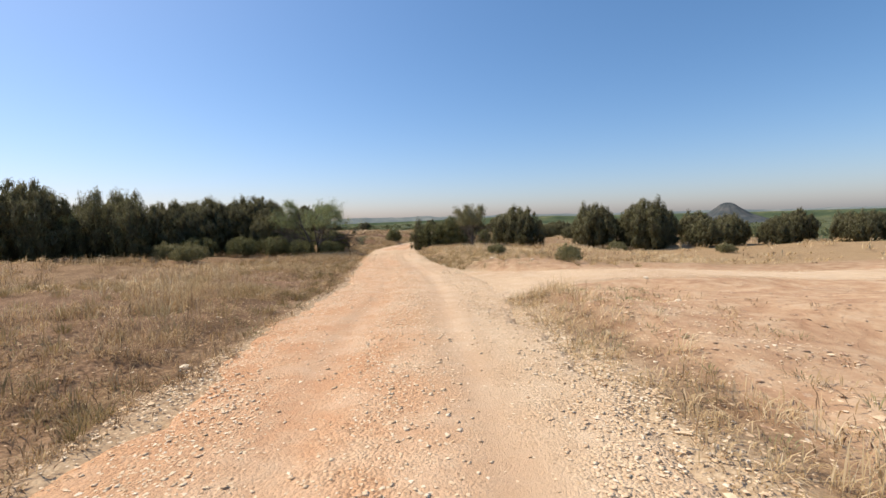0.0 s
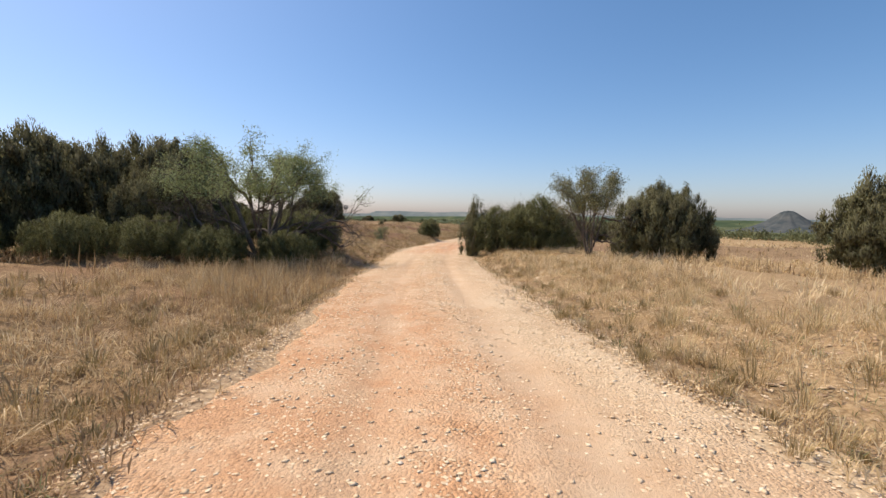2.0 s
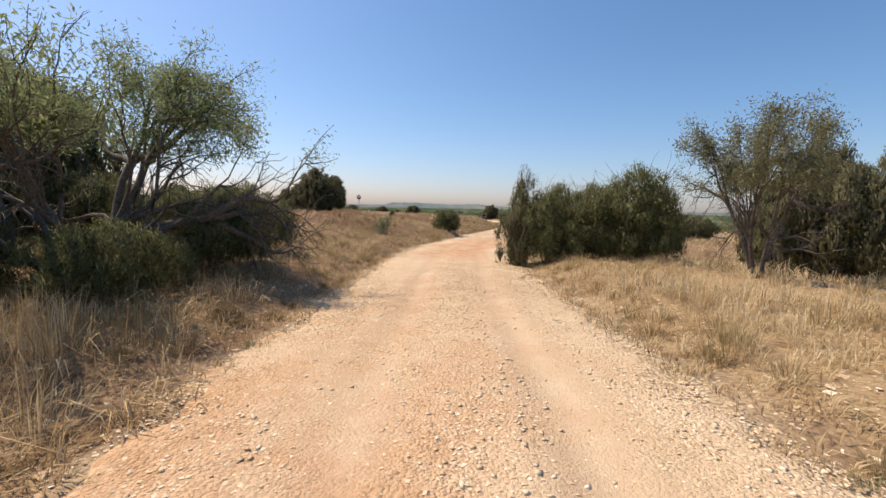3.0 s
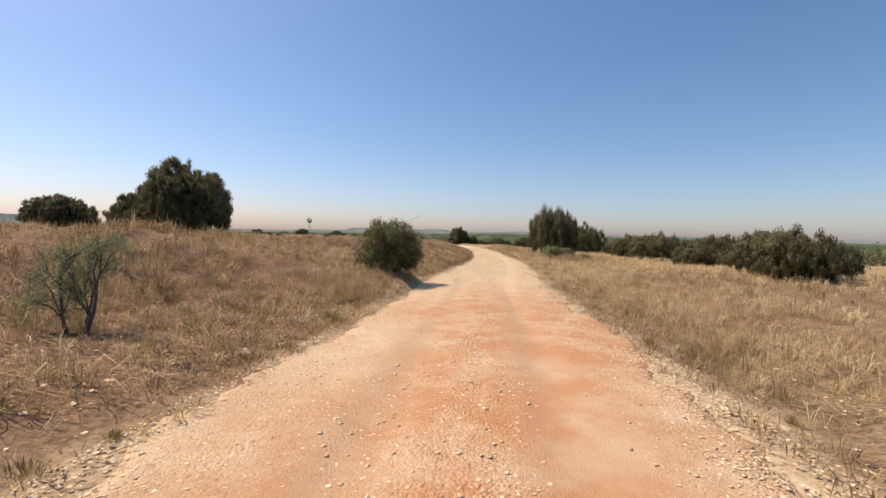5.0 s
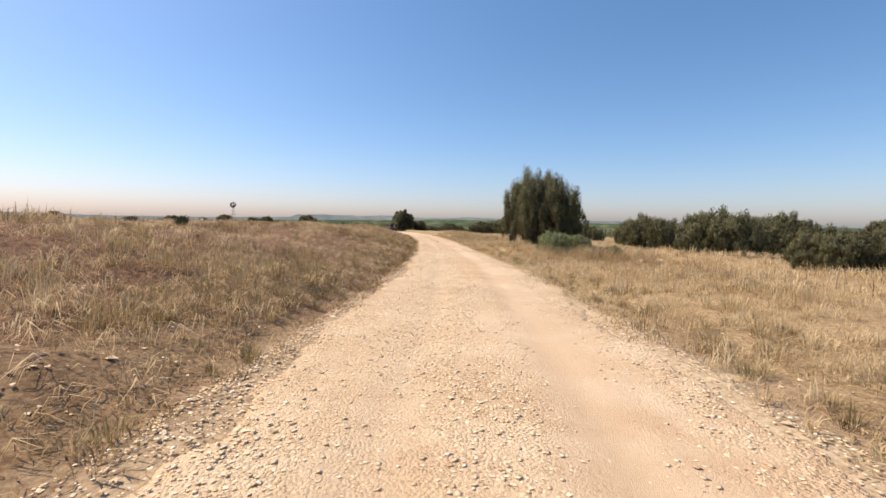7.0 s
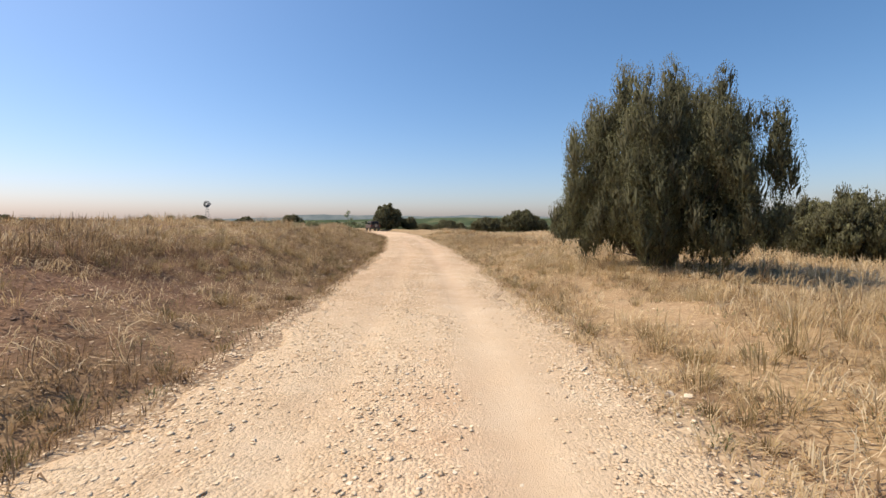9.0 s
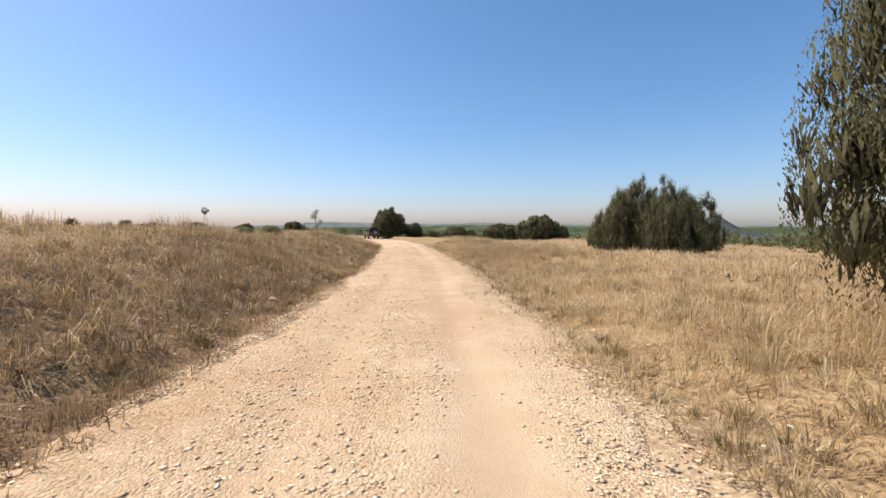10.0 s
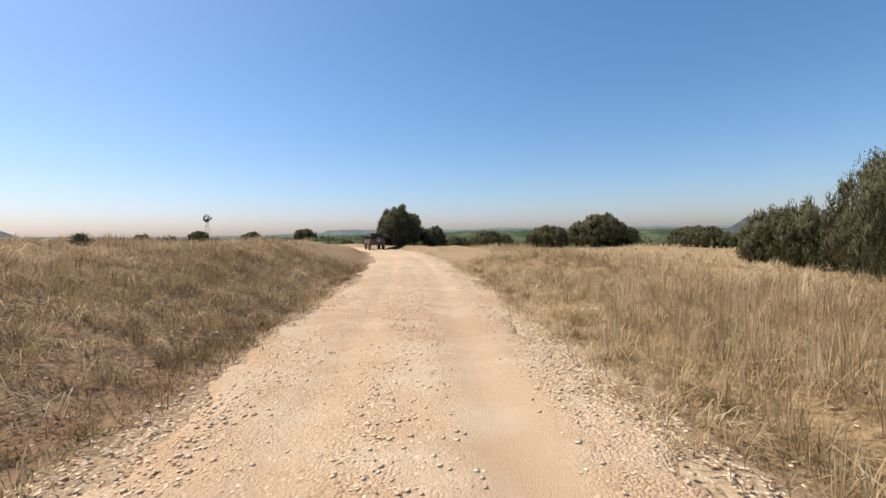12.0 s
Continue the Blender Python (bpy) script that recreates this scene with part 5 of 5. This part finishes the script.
# ---- the car ahead on the road ----
def box(bm, x0, x1, y0, y1, z0, z1, taper=0.0, bev=0.03):
    ret = bmesh.ops.create_cube(bm, size=1, matrix=Matrix.Translation(((x0 + x1) / 2, (y0 + y1) / 2, (z0 + z1) / 2)) @ Matrix.Diagonal((x1 - x0, y1 - y0, z1 - z0, 1)))
    cx = (x0 + x1) / 2
    for v in ret["verts"]:
        if v.co.z > (z0 + z1) / 2:
            v.co.x = cx + (v.co.x - cx) * (1 - taper)
    edges = list({e for v in ret["verts"] for e in v.link_edges})
    if bev:
        bmesh.ops.bevel(bm, geom=edges, offset=bev, segments=2, affect="EDGES")


def one_box(*args, **kw):
    bm = bmesh.new()
    box(bm, *args, **kw)
    return bm


def off_roader(x, y, rz):
    paint = plain_material("dusty_maroon_paint", (0.055, 0.02, 0.02), 0.4, 0.0, 0.35, 2.5)
    black = plain_material("black_trim", (0.02, 0.02, 0.02), 0.6, 0.0, 0.3, 4)
    rubber = plain_material("tyre_rubber", (0.025, 0.024, 0.022), 0.85, 0.0, 0.45, 5)
    steel = plain_material("wheel_steel", (0.25, 0.25, 0.25), 0.4, 0.7, 0.3, 8)
    red = plain_material("red_lens", (0.35, 0.01, 0.01), 0.2, 0.0, 0.2, 8)
    glass, nt, bsdf = material("tinted_glass")
    bsdf.inputs["Base Color"].default_value = (0.03, 0.035, 0.04, 1)
    bsdf.inputs["Roughness"].default_value = 0.08
    root = thing("off_roader", Vector((x, y, float(np.interp(y, *LEVEL)) + 0.04)), "dusty dark maroon off-road car on the gravel road", "car", rz=rz)
    part("body", one_box(-0.84, 0.84, -2.0, 2.0, 0.55, 1.12, bev=0.07), paint, root)
    part("hardtop", one_box(-0.8, 0.8, -1.95, 0.75, 1.121, 1.80, 0.13, 0.08), black, root)
    part("tailgate", one_box(-0.72, 0.72, -2.04, -2.003, 0.60, 1.08, bev=0.012), paint, root)
    part("rear_window", one_box(-0.62, 0.62, -1.985, -1.955, 1.2, 1.66, 0.1, 0.01), glass, root)
    part("windscreen", one_box(-0.68, 0.68, 0.752, 0.79, 1.16, 1.72, 0.1, 0.01), glass, root)
    for s in (-1, 1):
        part("side_window", one_box(s * 0.80 - 0.015, s * 0.80 + 0.015, -1.7, 0.5, 1.22, 1.5, 0, 0.008), glass, root)
        part("tail_light", one_box(s * 0.77 - 0.05, s * 0.77 + 0.05, -2.06, -2.003, 0.82, 1.04, 0, 0.01), red, root)
        part("headlight", one_box(s * 0.6 - 0.1, s * 0.6 + 0.1, 2.002, 2.03, 0.78, 0.98, 0, 0.01), steel, root)
        mirror = one_box(s * 1.0 - 0.09, s * 1.0 + 0.09, 0.45, 0.56, 1.22, 1.42, 0, 0.03)
        box(mirror, *sorted((s * 0.78, s * 0.95)), 0.48, 0.53, 1.26, 1.31, 0, 0.01)
        part("door_mirror", mirror, black, root)
    part("rear_bumper", one_box(-0.82, 0.82, -2.17, -2.04, 0.5, 0.66, 0, 0.04), black, root)
    part("front_bumper", one_box(-0.82, 0.82, 2.005, 2.17, 0.5, 0.66, 0, 0.04), black, root)

    def wheel(cx, cy, cz, rad, wid, axis, parent):
        def ring(prof, name, mat, up):
            bm = bmesh.new()
            rows = []
            for q, o in prof:
                row = []
                for k in range(24):
                    a = k * math.tau / 24
                    p = Vector((o, q * math.cos(a), q * math.sin(a))) if axis == "x" else Vector((q * math.cos(a), o, q * math.sin(a)))
                    row.append(bm.verts.new(p + Vector((cx, cy, cz))))
                rows.append(row)
            for r0, r1 in zip(rows, rows[1:]):
                for k in range(24):
                    bm.faces.new((r0[k], r0[(k + 1) % 24], r1[(k + 1) % 24], r1[k]))
            bmesh.ops.recalc_face_normals(bm, faces=bm.faces)
            return part(name, bm, mat, up)
        h = wid / 2
        w = ring([(rad * 0.6, -h), (rad * 0.9, -h), (rad, -h * 0.7), (rad, h * 0.7), (rad * 0.9, h), (rad * 0.6, h), (rad * 0.6, -h)], "tyre", rubber, parent)
        ring([(rad * 0.59, -h * 0.8), (rad * 0.5, -h * 0.5), (rad * 0.12, -h * 0.4), (rad * 0.02, -h * 0.4), (rad * 0.02, h * 0.4), (rad * 0.5, h * 0.5), (rad * 0.59, h * 0.8)], "rim", steel, w)
    for sx in (-1, 1):
        for sy in (-1.25, 1.3):
            wheel(sx * 0.76, sy, 0.38, 0.39, 0.24, "x", root)
    wheel(0.1, -2.19, 0.98, 0.36, 0.22, "y", root)
    return root


off_roader(float(road_x(176)) + 0.2, 176, radians(17))
